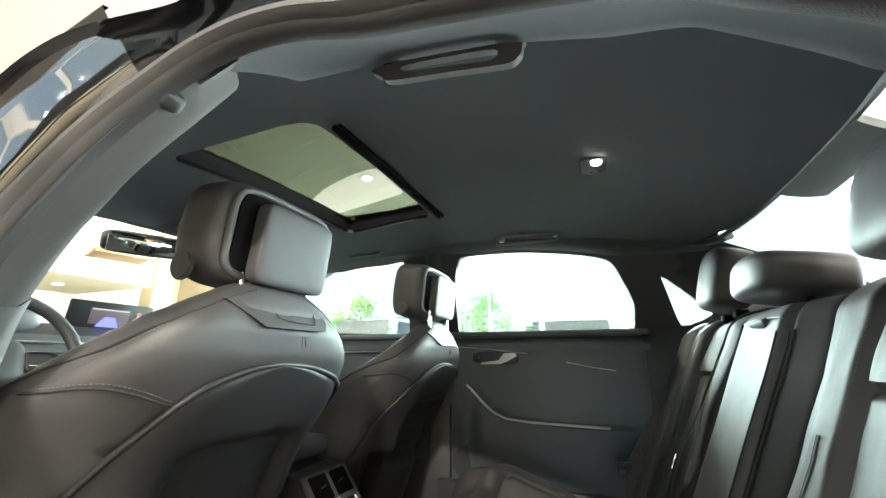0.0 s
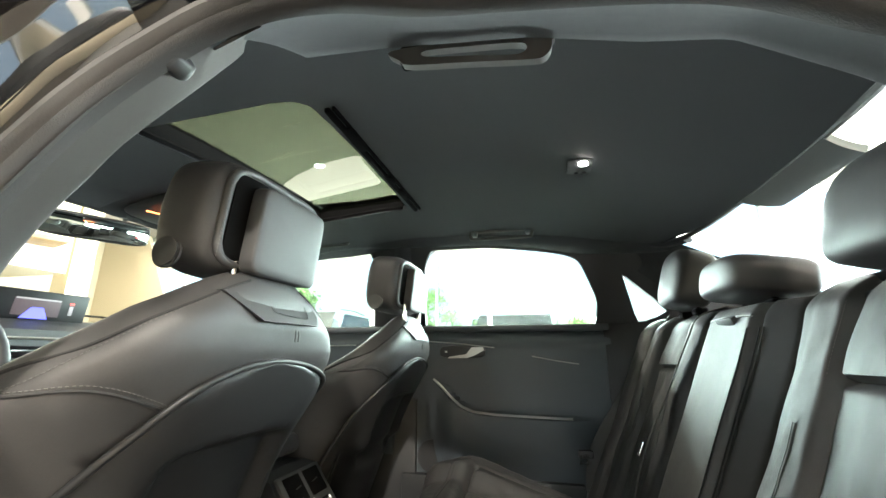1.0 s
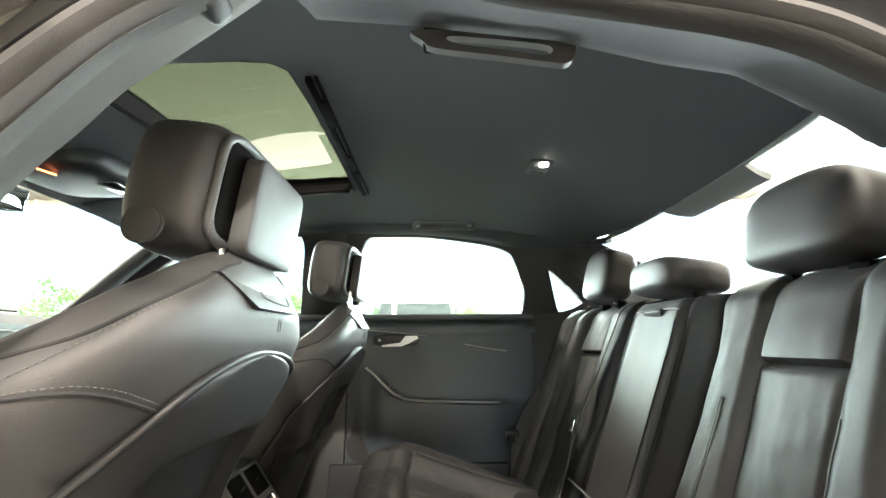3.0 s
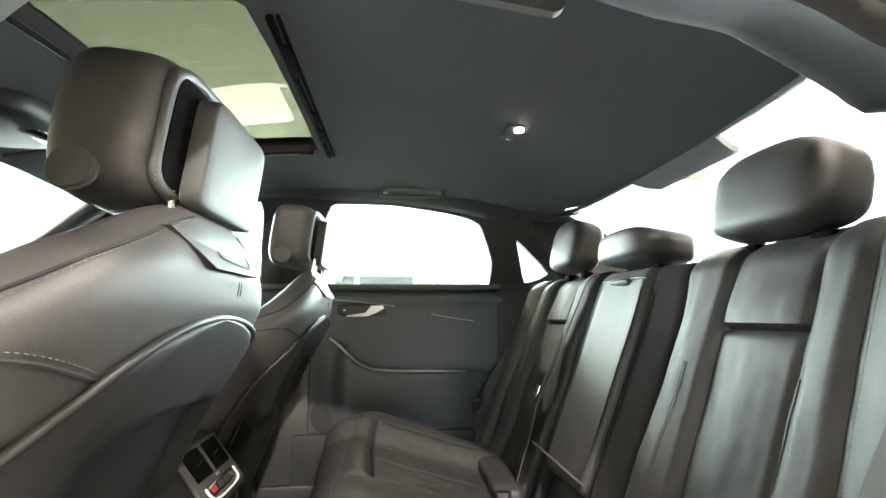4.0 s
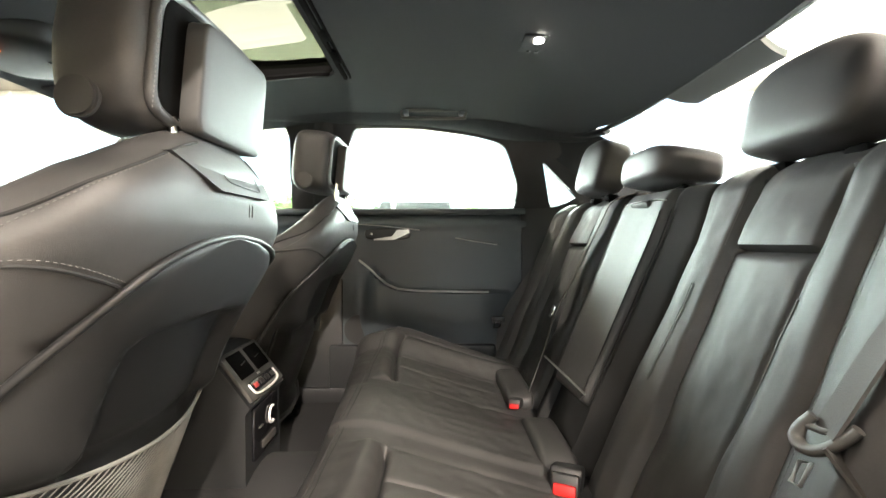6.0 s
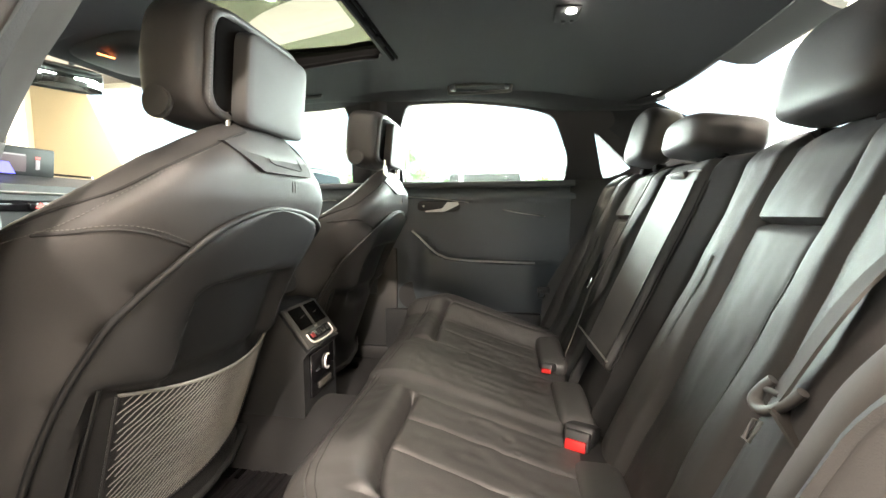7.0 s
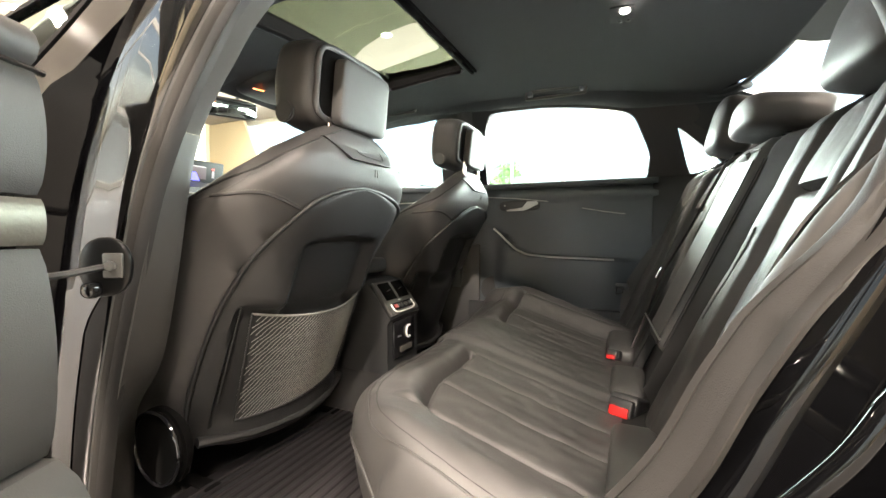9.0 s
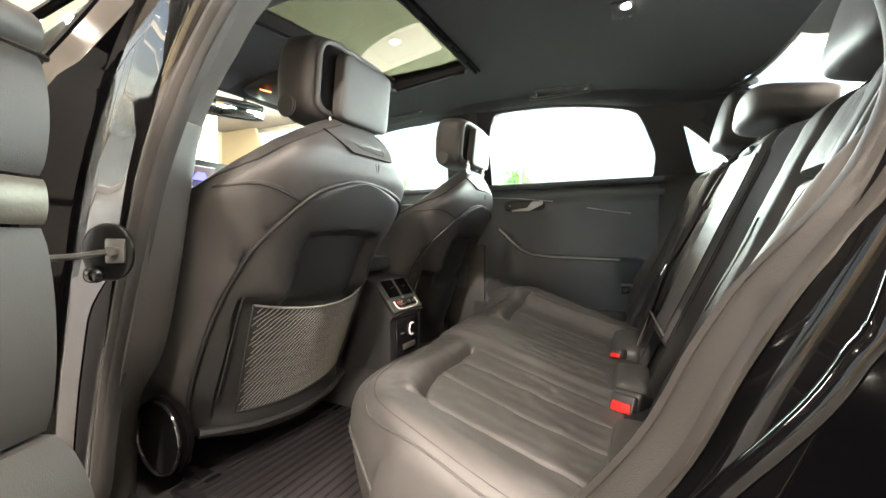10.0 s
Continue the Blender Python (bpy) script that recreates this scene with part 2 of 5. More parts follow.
slab("wall_front", (X0 - 0.08, (Y0 + Y1) / 2, H / 2), (0.16, Y1 - Y0, H), CREAM, "cream painted showroom wall", "wall")
slab("wall_left", ((X0 - 6.5) / 2, Y0 - 0.08, H / 2), (-6.5 - X0, 0.16, H), CREAM, "cream painted showroom wall", "wall")
slab("wall_left_end", ((X1 + 0.9) / 2, Y0 - 0.08, H / 2), (X1 - 0.9, 0.16, H), CREAM, "cream painted showroom wall", "wall")
# unseen closing wall; dark tone chosen to dim reflections in the black paint
slab("wall_rear", (X1 + 0.08, (Y0 + 0.5) / 2, H / 2), (0.16, 0.5 - Y0, H), material("dark_reflection_wall", (0.16, 0.14, 0.12), 0.8, bump=0.2, grain=150, vary=0.08, spread=0.7), "unseen rear wall, taupe to darken the car's reflections", "wall")
slab("bulkhead", (X0 + 1.1, 2.2, 2.75), (2.2, 3.0, 1.3), CREAM, "lowered cream ceiling bulkhead", "bulkhead")
slab("column", (X0 + 1.6, 4.2, H / 2), (0.35, 0.35, H), CREAM, "square cream column", "column")

single("partition", sheet([(X0 + 0.01, 0.01), (-6.57, 0.01), (-8.32, H - 0.02), (X0 + 0.01, H - 0.02)], [], lambda a, b: (a, Y1 - 0.25, b), (0, 0.08, 0), 0.5), CREAM, "cream partition with a sloping edge before the glazing", "partition", "structure")
sign = thing("hanging_panel", (-5.9, 2.33, 2.2), "brown wooden panel hung from the ceiling on rods", "hanging panel")
part("panel", rbox((-5.9, 2.33, 2.20), (0.50, 0.62, 0.05), 0.006, Matrix.Rotation(radians(-16), 4, "Z")), material("brown_wood", (0.20, 0.12, 0.055), 0.5, bump=0.2, grain=60, vary=0.35, spread=6), sign)
for dy in (-0.22, 0.22):
    part("rod", cyl((-5.9, 2.33 + dy, 2.81), 0.008, 1.18, "Z", 10), MULLION, sign)
louvre = thing("wall_louvre", (X0 + 0.02, 3.22, 1.55), "white slatted louvre on the cream wall", "louvre")
part("louvre_frame", rbox((X0 + 0.015, 3.22, 1.80), (0.03, 0.46, 0.62), 0.006), MULLION, louvre)
for k in range(7):
    part("slat", rbox((X0 + 0.04, 3.22, 1.54 + 0.085 * k), (0.03, 0.40, 0.055), 0.004, Matrix.Rotation(radians(25), 4, "Y")), material("white_slat", (0.8, 0.8, 0.78), 0.4) if k == 0 else bpy.data.materials["white_slat"], louvre)


def glazing(name, a, b, bays, label):
    """A glazed front from a to b with posts and rails."""
    a, b = Vector(a), Vector(b)
    root = thing(name, a, label, "window", kind="structure")
    along = (b - a).normalized()
    turn = Matrix.Rotation(math.atan2(along.y, along.x), 4, "Z")
    L = (b - a).length
    for i in range(bays + 1):
        part("window_post", rbox(a + along * (L * i / bays) + Vector((0, 0, H / 2)), (0.07, 0.12, H), 0.004, turn), MULLION, root)
    for z in (0.06, 2.72, H - 0.05):
        part("window_rail", rbox((a + b) / 2 + Vector((0, 0, z)), (L, 0.09, 0.1), 0.004, turn), MULLION, root)
    for i in range(bays):
        p = part("pane", rbox(a + along * (L * (i + 0.5) / bays) + Vector((0, 0, H / 2)), (L / bays - 0.075, 0.012, H - 0.1), 0.0, turn), WINDOW, root)
        p.visible_shadow = False


glazing("window_1", (X0, Y1, 0), (X1, Y1, 0), 7, "tall showroom glazing with pale metal posts")
glazing("window_2", (X1, 0.5, 0), (X1, Y1, 0), 3, "tall showroom glazing at the rear with pale metal posts")

glazing("window_3", (-6.5, Y0, 0), (0.9, Y0, 0), 6, "tall showroom glazing beside the open car door")

# ---- cabin surfaces ----
def roof_z(x, y):
    """Height of the roof lining."""
    zc = table(x, [(-1.35, 1.27), (-1.0, 1.335), (-0.6, 1.372), (-0.3, 1.366), (0.0, 1.340), (0.2, 1.302), (0.34, 1.270), (0.40, 1.252)])
    k = abs(y) / 0.62
    return zc - 0.055 * k ** 2.6 * (1 if x < 0.2 else lerp(1, 0.35, min(1, (x - 0.2) / 0.16)))


def side_y(z):
    """Half width of the cabin at the windows."""
    return 0.776 - 0.52 * (z - 1.0)


FAR_REAR_WINDOW = [(-0.60, 1.0), (-0.585, 1.20), (-0.555, 1.28), (-0.52, 1.302), (-0.30, 1.300), (-0.10, 1.277), (0.0, 1.256), (0.045, 1.232), (0.075, 1.175), (0.108, 1.09), (0.105, 1.03), (0.09, 0.985)]
FAR_FRONT_WINDOW = [(-0.838, 1.0), (-0.818, 1.12), (-0.796, 1.24), (-0.800, 1.295), (-0.83, 1.322), (-0.95, 1.322), (-1.15, 1.30), (-1.30, 1.24), (-1.62, 1.06), (-1.66, 1.01), (-1.2, 1.002)]
QUARTER_WINDOW = [(0.196, 1.180), (0.36, 1.045), (0.30, 1.01), (0.25, 1.005)]


def side_panel(name, sign, windows, outer, mat, parent, depth, label=""):
    return part(name, sheet(outer, windows, lambda a, b: (a, sign * (side_y(b) - 0.012), b), (0, sign * depth, 0)), mat, parent, label)


car = thing("car", (0, 0, 0.2), "black sedan with black interior and an open rear door", "car")

# roof lining, with the opening of the roof window
roof_outline = [(-1.32, -0.50)] + [(x, -0.585 - 0.03 * (1 if -1.1 < x < 0.0 else 0)) for x in (-1.1, -0.9, -0.7, -0.5, -0.3, -0.1)] + [(0.05, -0.59), (0.2, -0.575), (0.30, -0.55), (0.365, -0.42), (0.398, -0.22)]
roof_outline = roof_outline + [(x, -y) for x, y in reversed(roof_outline)]
sun_hole = [(-0.915, -0.362), (-0.90, -0.383), (-0.555, -0.355), (-0.530, -0.33), (-0.530, 0.27), (-0.555, 0.295), (-0.85, 0.295), (-0.875, 0.27)]
part("roof_lining", sheet(roof_outline, [sun_hole], lambda x, y: (x, y, roof_z(x, y)), (0, 0, 0.012), 0.05), LINING, car, "black cloth roof lining")
sun_edge = [(p.x, p.y) for p in spline([(a, b, 0) for a, b in sun_hole], 4, True)]
sunroof = part("sunroof_frame", tube([(x, y, roof_z(x, y) + 0.010) for x, y in sun_edge], 0.008, 6, True), DULL, car, "black frame round the roof window")
part("sunroof_wall", skin([[(x, y, roof_z(x, y) + h) for x, y in sun_edge] for h in (0.0, 0.06)], closed=True), DULL, sunroof)
part("glass_pane", field(lambda u, v: (lerp(-1.0, -0.50, u), lerp(-0.44, 0.36, v), lerp(1.402, 1.43, u) - 0.02 * (2 * v - 0.9) ** 2), 8, 8), ROOFGLASS, sunroof, "tinted roof glass").visible_shadow = False
film_outer = [(-0.99, -0.43), (-0.51, -0.43), (-0.51, 0.0), (-0.59, -0.022)] + [(-0.66, -0.015), (-0.725, 0.002), (-0.80, 0.03), (-0.87, 0.07), (-0.92, 0.115), (-0.94, 0.15), (-0.90, 0.20), (-0.86, 0.205), (-0.59, 0.165), (-0.575, 0.15), (-0.575, -0.0), (-0.505, 0.01), (-0.505, 0.35), (-0.99, 0.35)]
part("shade_film", sheet(film_outer, [], lambda x, y: (x, y, 1.392 + 0.052 * (x + 1.0) - 0.02 * ((y + 0.04) / 0.4 * 1.1) ** 2), (0, 0, 0.0015), 0.2), FILM, sunroof, "grey-green shade film with a clear field").visible_shadow = False
# thin pale strips stand in for streaks of reflection on the roof glass
for a, b in (((-0.826, -0.314), (-0.835, -0.272)), ((-0.664, -0.230), (-0.614, -0.239)), ((-0.84, -0.078), (-0.70, -0.125))):
    part("glass_glint", tube([(a[0], a[1], 1.392), ((a[0] + b[0]) / 2, (a[1] + b[1]) / 2 + 0.002, 1.393), (b[0], b[1], 1.392)], 0.0005, 4), TRIM, sunroof, "thin pale strip painting a reflection")
deflector = rbox((-0.500, -0.02, 1.354), (0.012, 0.60, 0.012), 0.003)
rbox((-0.486, -0.02, 1.357), (0.006, 0.60, 0.010), 0.002, bm=deflector)
for y, w in ((-0.20, 0.10), (0.02, 0.045), (0.13, 0.07)):
    rbox((-0.493, y, 1.352), (0.020, w, 0.010), 0.003, bm=deflector)
part("guide_rail", deflector, DULL, sunroof, "glossy black guide rail with clips")

# far side: door frames, pillars and windows
outer_far = [(-1.75, 0.985), (-1.78, 1.02), (-1.45, 1.21), (-1.25, 1.30), (-1.0, 1.352), (-0.6, 1.35), (-0.3, 1.345), (0.0, 1.32), (0.2, 1.285), (0.34, 1.262), (0.62, 1.05), (0.60, 0.97), (0.1, 0.965), (-0.7, 0.985)]
side_panel("far_window_frame", 1, [FAR_REAR_WINDOW, FAR_FRONT_WINDOW, QUARTER_WINDOW], outer_far, PLASTIC_SOFT, car, 0.03, "dark pillars and window frames")
for win, nm in ((FAR_REAR_WINDOW, "rear_door_window"), (FAR_FRONT_WINDOW, "front_door_window"), (QUARTER_WINDOW, "quarter_window")):
    w = part(nm, sheet(win, [], lambda a, b: (a, side_y(b) + 0.012, b), (0, 0.003, 0), 0.5), CARGLASS, car, "clear side window glass")
    w.visible_shadow = False
    part("window_seal", tube([(p.x, side_y(p.z) - 0.004, p.z) for p in spline([(a, 0, b) for a, b in win], 4, True)], 0.007, 6, True), RUBBER, w)
part("far_pillar_trim", field(lambda u, v: (lerp(-0.655, -0.70, v) + (u - 0.5) * lerp(0.07, 0.10, v), side_y(lerp(1.31, 0.98, v)) - 0.022 - 0.014 * math.sin(math.pi * u), lerp(1.31, 0.98, v)), 8, 10), PLASTIC_SOFT, car, "dark grey door pillar trim")
# roof edge rail over the far windows, where lining meets the frames
part("far_roof_rail", field(lambda u, v: (lerp(-1.3, 0.34, u), lerp(0.535, side_y(1.30) - 0.002, v), lerp(roof_z(lerp(-1.3, 0.34, u), 0.535) - 0.002, table(lerp(-1.3, 0.34, u), [(-1.3, 1.24), (-1.1, 1.31), (-0.9, 1.325), (-0.5, 1.306), (-0.3, 1.304), (-0.1, 1.28), (0.05, 1.25), (0.34, 1.24)]), v) - 0.008 * math.sin(math.pi * v)), 30, 5), LINING, car, "black cloth roof edge")

# rear end: shelf, back window, pillars
part("rear_shelf", rbox((0.68, 0, 0.955), (0.66, 1.28, 0.03), 0.01), LINING, car, "dark cloth shelf behind the seat")
RG = lambda u, v: (lerp(0.402 - 0.07 * abs(2 * u - 1) ** 3, 1.0, v), lerp(-1, 1, u) * lerp(0.535, 0.60, v), lerp(1.246, 0.985, v) + 0.012 * math.sin(math.pi * u))
rear_glass = part("rear_window", field(RG, 10, 8), CARGLASS, car, "sloping rear window glass")
rear_glass.visible_shadow = False
part("rear_window_seal", tube([RG(u, 0) for u in [i / 16 for i in range(17)]], 0.008, 6), RUBBER, rear_glass)
for s in (-1, 1):
    part("rear_pillar", field(lambda u, v: (lerp(lerp(0.16, 0.34, u), lerp(0.50, 1.02, u), v), s * lerp(side_y(1.2) - 0.005, lerp(0.535, 0.61, v), u) + s * 0.02 * math.sin(math.pi * u), lerp(lerp(1.255, 1.262, u), lerp(0.99, 0.97, u), v)), 8, 8), LINING, car, "dark rear roof pillar")
part("brake_lamp_housing", thick(field(lambda u, v: (lerp(0.398, 0.474, v), lerp(lerp(-0.175, 0.15, u), lerp(-0.150, 0.125, u), v), lerp(1.250, 1.226, v) - 0.005 * math.sin(math.pi * v)), 10, 6), (0.004, 0, 0.014)), material("lamp_housing_grey", (0.085, 0.09, 0.086), 0.6, bump=0.3, grain=900, vary=0.06), car, "grey high brake lamp housing at the rear window")

for s in (-1, 1):
    part("roof_corner", tube(spline([(0.20, s * 0.575, 1.262), (0.27, s * 0.565, 1.260), (0.33, s * 0.54, 1.252), (0.37, s * 0.47, 1.248)], 4), 0.022, 8, flat=0.6), LINING, car, "dark cloth at the roof corner")
# floor pan, tunnel, sills
part("floor_carpet", field(lambda u, v: (lerp(-1.7, 0.1, u), lerp(-0.72, 0.72, v), 0.21 + 0.13 * max(0, 1 - (abs(lerp(-0.72, 0.72, v)) / 0.16) ** 2) ** 0.5), 20, 40), CARPET, car, "dark carpet with a centre tunnel")
part("floor_pan", rbox((-0.6, 0, 0.16), (3.4, 1.72, 0.05), 0.01), PAINT, car)
part("far_quarter_lining", thick(field(lambda u, v: (lerp(0.12, 0.75, u), lerp(0.705, 0.66, u) + 0.055 * ease((lerp(0.3, 1.0, v) - 0.9) / 0.1) * (1 - u), lerp(0.3, 1.0, v)), 8, 10), (0, 0.02, 0)), PLASTIC_SOFT, car, "dark lining beside the rear seat")
part("cabin_rear_wall", rbox((0.62, 0, 0.62), (0.03, 1.40, 0.66), 0.0), CARPET, car)

# ---- front seats ----
SHELL = material("hard_shell_plastic", (0.0105, 0.0108, 0.0111), 0.50, spec=0.35, bump=0.3, grain=900, vary=0.15)
BEZEL = material("bezel_plastic", (0.024, 0.024, 0.0238), 0.58, bump=0.2, grain=900, vary=0.08)


def stitches(pts, parent, size=0.0006, gap=0.0055, name="stitching"):
    """A row of short thread stitches along a path."""
    P = spline(pts, 10)
    bm = bmesh.new()
    run, nxt = 0.0, 0.0
    for a, b in zip(P, P[1:]):
        seg = (b - a).length
        while nxt < run + seg:
            q = a.lerp(b, (nxt - run) / seg)
            d = (b - a).normalized()
            tube([q - d * 0.0014, q + d * 0.0014], size, 4, bm=bm)
            nxt += gap
        run += seg
    return part(name, bm, THREAD, parent, "pale grey thread")


def front_seat(y0, lift, label):
    root = thing("front_seat", (-0.9, y0, 0.21), label, "car seat", "front seats")

    def at(s, v, d):
        d -= 0.075 * (abs(v) / 0.25) ** 2 * ease((0.62 - s) / 0.25)
        return Vector((-0.724 + 0.3495 * s + 0.937 * d, y0 + v, 0.30 + 0.937 * s - 0.3495 * d))

    W = [(-0.02, 0.258), (0.2, 0.272), (0.40, 0.282), (0.48, 0.284), (0.53, 0.275), (0.562, 0.262), (0.589, 0.247), (0.619, 0.222), (0.645, 0.196), (0.672, 0.155), (0.695, 0.115), (0.715, 0.075), (0.731, 0.035)]
    BK = [(-0.02, -0.02), (0.3, -0.006), (0.56, -0.004), (0.62, -0.002), (0.66, -0.010), (0.69, -0.028), (0.715, -0.052), (0.731, -0.072)]
    FR = [(-0.02, -0.17), (0.3, -0.16), (0.5, -0.135), (0.62, -0.115), (0.70, -0.10), (0.731, -0.085)]
    ARCH = [(0.0, 0.236), (0.1, 0.243), (0.22, 0.240), (0.316, 0.230), (0.412, 0.212), (0.46, 0.200), (0.503, 0.183), (0.554, 0.150), (0.580, 0.115), (0.597, 0.07), (0.604, 0.03), (0.606, 0.0)]
    def cover(s, ph, lift=0.0):
        w, b, f = table(s, W), table(s, BK), table(s, FR)
        c, sn = math.cos(ph), math.sin(ph)
        v = w * math.copysign(abs(c) ** 0.55, c)
        d = (b + f) / 2 + (b - f) / 2 * math.copysign(abs(sn) ** 0.6, sn)
        d += 0.03 * max(0, (abs(v) - 0.15) / 0.12) ** 2 * (-1 if sn < 0 else -0.55)
        if sn > 0:
            d -= 0.06 * ease((0.50 - s) / 0.05) * ease((table(s, ARCH) - 0.012 - abs(v)) / 0.03)
        return at(s + lift * 0.5, v + math.copysign(lift, c), d)
    rows = []
    for i in range(61):
        s = lerp(-0.02, 0.724, 1 - (1 - i / 60) ** 1.6)
        rows.append([cover(s, math.tau * k / 48) for k in range(48)])
    back = part("backrest", skin(rows, closed=True, caps=True), LEATHER, root, "black leather backrest cover")


    def right_of(s):
        return table(s, ARCH) * lerp(1.0, 1.36, ease((s - 0.38) / 0.16))

    def shell(s, v, a):
        e = abs(v) / max(a, 1e-4)
        d = 0.010 - 0.016 * e ** 8 - 0.020 * max(0, (abs(v) - 0.13) / 0.12) ** 2
        foot = ease((s - 0.02) / 0.03)
        hollow = ease((0.500 - 0.9 * v * v - s) / 0.030) * ease((0.134 - abs(v)) / 0.034) * ease((s - 0.25) / 0.06)
        pocket = ease((0.335 - s) / 0.03) * ease((0.212 - abs(v)) / 0.02) * foot
        return at(s, v, d - 0.030 * hollow - 0.022 * pocket * (1 - 0.5 * hollow))
    rows = []
    for i in range(56):
        s = 0.606 * (1 - (1 - i / 55) ** 1.8)
        a = table(s, ARCH)
        rows.append([shell(s, lerp(-a, right_of(s), j / 44), a if j < 22 else right_of(s)) for j in range(45)])
    hull = part("back_shell", skin(rows), SHELL, root, "hard black plastic back shell with a hollow")
    arch = [(s, -a) for s, a in ARCH] + [(s, right_of(s)) for s, a in reversed(ARCH[:-1])]
    part("piping", tube([p for p in spline([at(s, v, 0.002 - 0.020 * max(0, (abs(v) - 0.13) / 0.12) ** 2) for s, v in arch], 5)], 0.0048, 14), SHELL, hull, "raised piping round the shell")
    part("lower_rail", tube([at(0.015, v, 0.004) for v in (-0.225, -0.12, 0, 0.12, 0.225)], 0.015, 12, flat=0.7), SHELL, hull)
    part("side_slot", tube([at(s, -0.200, -0.006) for s in (0.10, 0.2, 0.325)], 0.0035, 8, flat=0.6), SHELL, hull)

    # net pocket
    if y0 < 0:
        def netp(u, v):
            s = lerp(lerp(0.048, 0.066, u), 0.299 + 0.008 * (2 * u - 1) ** 2 + 0.004 * u, v)
            return at(s, lerp(-0.176, 0.194, u) * lerp(0.90, 1.0, v), -0.010 + 0.010 * math.sin(math.pi * u) * v)
        net = part("net_pocket", tube([netp(i / 20, 1) for i in range(21)], 0.0028, 6), NET, root, "pale elastic cord net pocket")
        bm = bmesh.new()
        for k in range(-22, 36):
            line = [(k / 35 + t * 0.60 + 0.0035 * (1 if i % 2 else -1), t) for i, t in enumerate([i / 16 for i in range(17)])]
            line = [netp(u, v) for u, v in line if 0 <= u <= 1]
            if len(line) > 1:
                tube(line, 0.00095, 5, bm=bm)
        part("cord_weave", bm, NET, net, kind="stuff")
        part("net_hem", tube([netp(0, 1 - i / 8) for i in range(9)] + [netp(i / 12, 0) for i in range(1, 13)] + [netp(1, i / 8) for i in range(1, 9)], 0.003, 6), PLASTIC, net)

    # headrest bezel
    bez = [(-0.122, 0.963), (-0.060, 0.925), (0.088, 0.927), (0.098, 0.945), (0.095, 0.970)]
    bm = sheet([(a, b) for a, b in bez], [], lambda a, b: (-0.500 + 0.006 - 0.55 * max(0, b - 0.925) - 0.22 * max(0, b - 0.955), y0 + a, b), (-0.016, 0, 0), 0.05)
    bezel = part("headrest_bezel", bm, BEZEL, back, "black plastic trim under the headrest")
    part("release_button", tube(spline([(-0.4932 - 0.55 * (b - 0.925), y0 + a, b) for a, b in ((-0.030, 0.950), (-0.022, 0.941), (0.050, 0.937), (0.064, 0.941), (0.066, 0.960))], 4), 0.0008, 5), PLASTIC, bezel)

    for k in (-0.003, 0.003):
        part("centre_seam", tube([cover(s, math.pi / 2 - 0.06 + k * 4, 0.0006) for s in (0.636, 0.65, 0.665, 0.68)], 0.0008, 6), LEATHER, back)

    # headrest
    zc = 1.072 + lift
    c = Vector((-0.598, y0, zc))
    tilt = Matrix.Rotation(radians(6), 4, "Y")

    def bend(p):
        q = p.copy()
        q.x += 0.014 * (abs(p.y) / 0.14) ** 2 * (1 if p.x < 0 else 0.1)
        q.y *= 1 - 0.05 * max(0, -p.z / 0.08) - 0.05 * max(0, p.z / 0.08)
        return q
    head = part("headrest", pillow(c, (0.066, 0.143, 0.091), 0.44, 0.46, 72, 44, tilt, bend), LEATHER, root, "black leather headrest")
    ring = [(0, 0.116 * math.copysign(abs(math.cos(t)) ** 0.35, math.cos(t)), 0.074 * math.copysign(abs(math.sin(t)) ** 0.35, math.sin(t))) for t in [math.tau * i / 48 for i in range(48)]]
    part("headrest_seam", tube([c + tilt @ Vector((0.0615 - 0.003 * (abs(b) / 0.116) ** 6, b, a)) for _, b, a in ring], 0.0070, 10, True), LEATHER, head, "rounded piped seam")
    stitches([c + tilt @ Vector((0.0672, -0.1205, z)) for z in (-0.066, -0.03, 0.0, 0.03, 0.066)], head)
    # solid dull black block over the leather paints the dark of the gap
    part("gap_shade_block", rbox(c + tilt @ Vector((0.048, 0.0, 0.0)), (0.037, 0.222, 0.140), 0.010, tilt), DULL, head, "dull black block painting the shaded gap behind the plate")
    rows = []
    for h, w, z in ((0.000, 0.0870, 0.0690), (0.022, 0.0865, 0.0685), (0.0255, 0.0850, 0.0672), (0.0270, 0.0825, 0.0650), (0.0285, 0.070, 0.055), (0.0305, 0.040, 0.030), (0.031, 0.0, 0.0)):
        ring = []
        for i in range(64):
            a = math.tau * (i + 0.5) / 64
            k = 10.0
            g = (abs(math.cos(a)) ** k + abs(math.sin(a)) ** k) ** (-1 / k)
            ring.append(c + tilt @ Vector((0.071 + 0.9 * h, 0.0065 + w * g * math.cos(a), -0.0125 + z * g * math.sin(a))))
        rows.append(ring)
    plate = skin(rows, closed=True)
    bmesh.ops.remove_doubles(plate, verts=plate.verts, dist=1e-5)
    part("back_plate", plate, BEZEL, head, "satin black back plate", sharp=50)
    part("release_knob", cyl(c + Vector((-0.010, -0.1338, -0.066)), 0.024, 0.010, "Y", 40, bev=0.003), LEATHER, head)
    for k in (-0.075, 0.075):
        part("headrest_rod", cyl((lerp(-0.552, -0.532, ease(lift / 0.03)), y0 + k, 0.963 + lift / 2), 0.0065, 0.075 + lift, "Z", 16), CHROME, head, "chrome rod")

    # seams on the shoulders
    for sg in (-1, 1):
        def angle(deg):
            return math.pi / 2 - sg * radians(deg - 90)
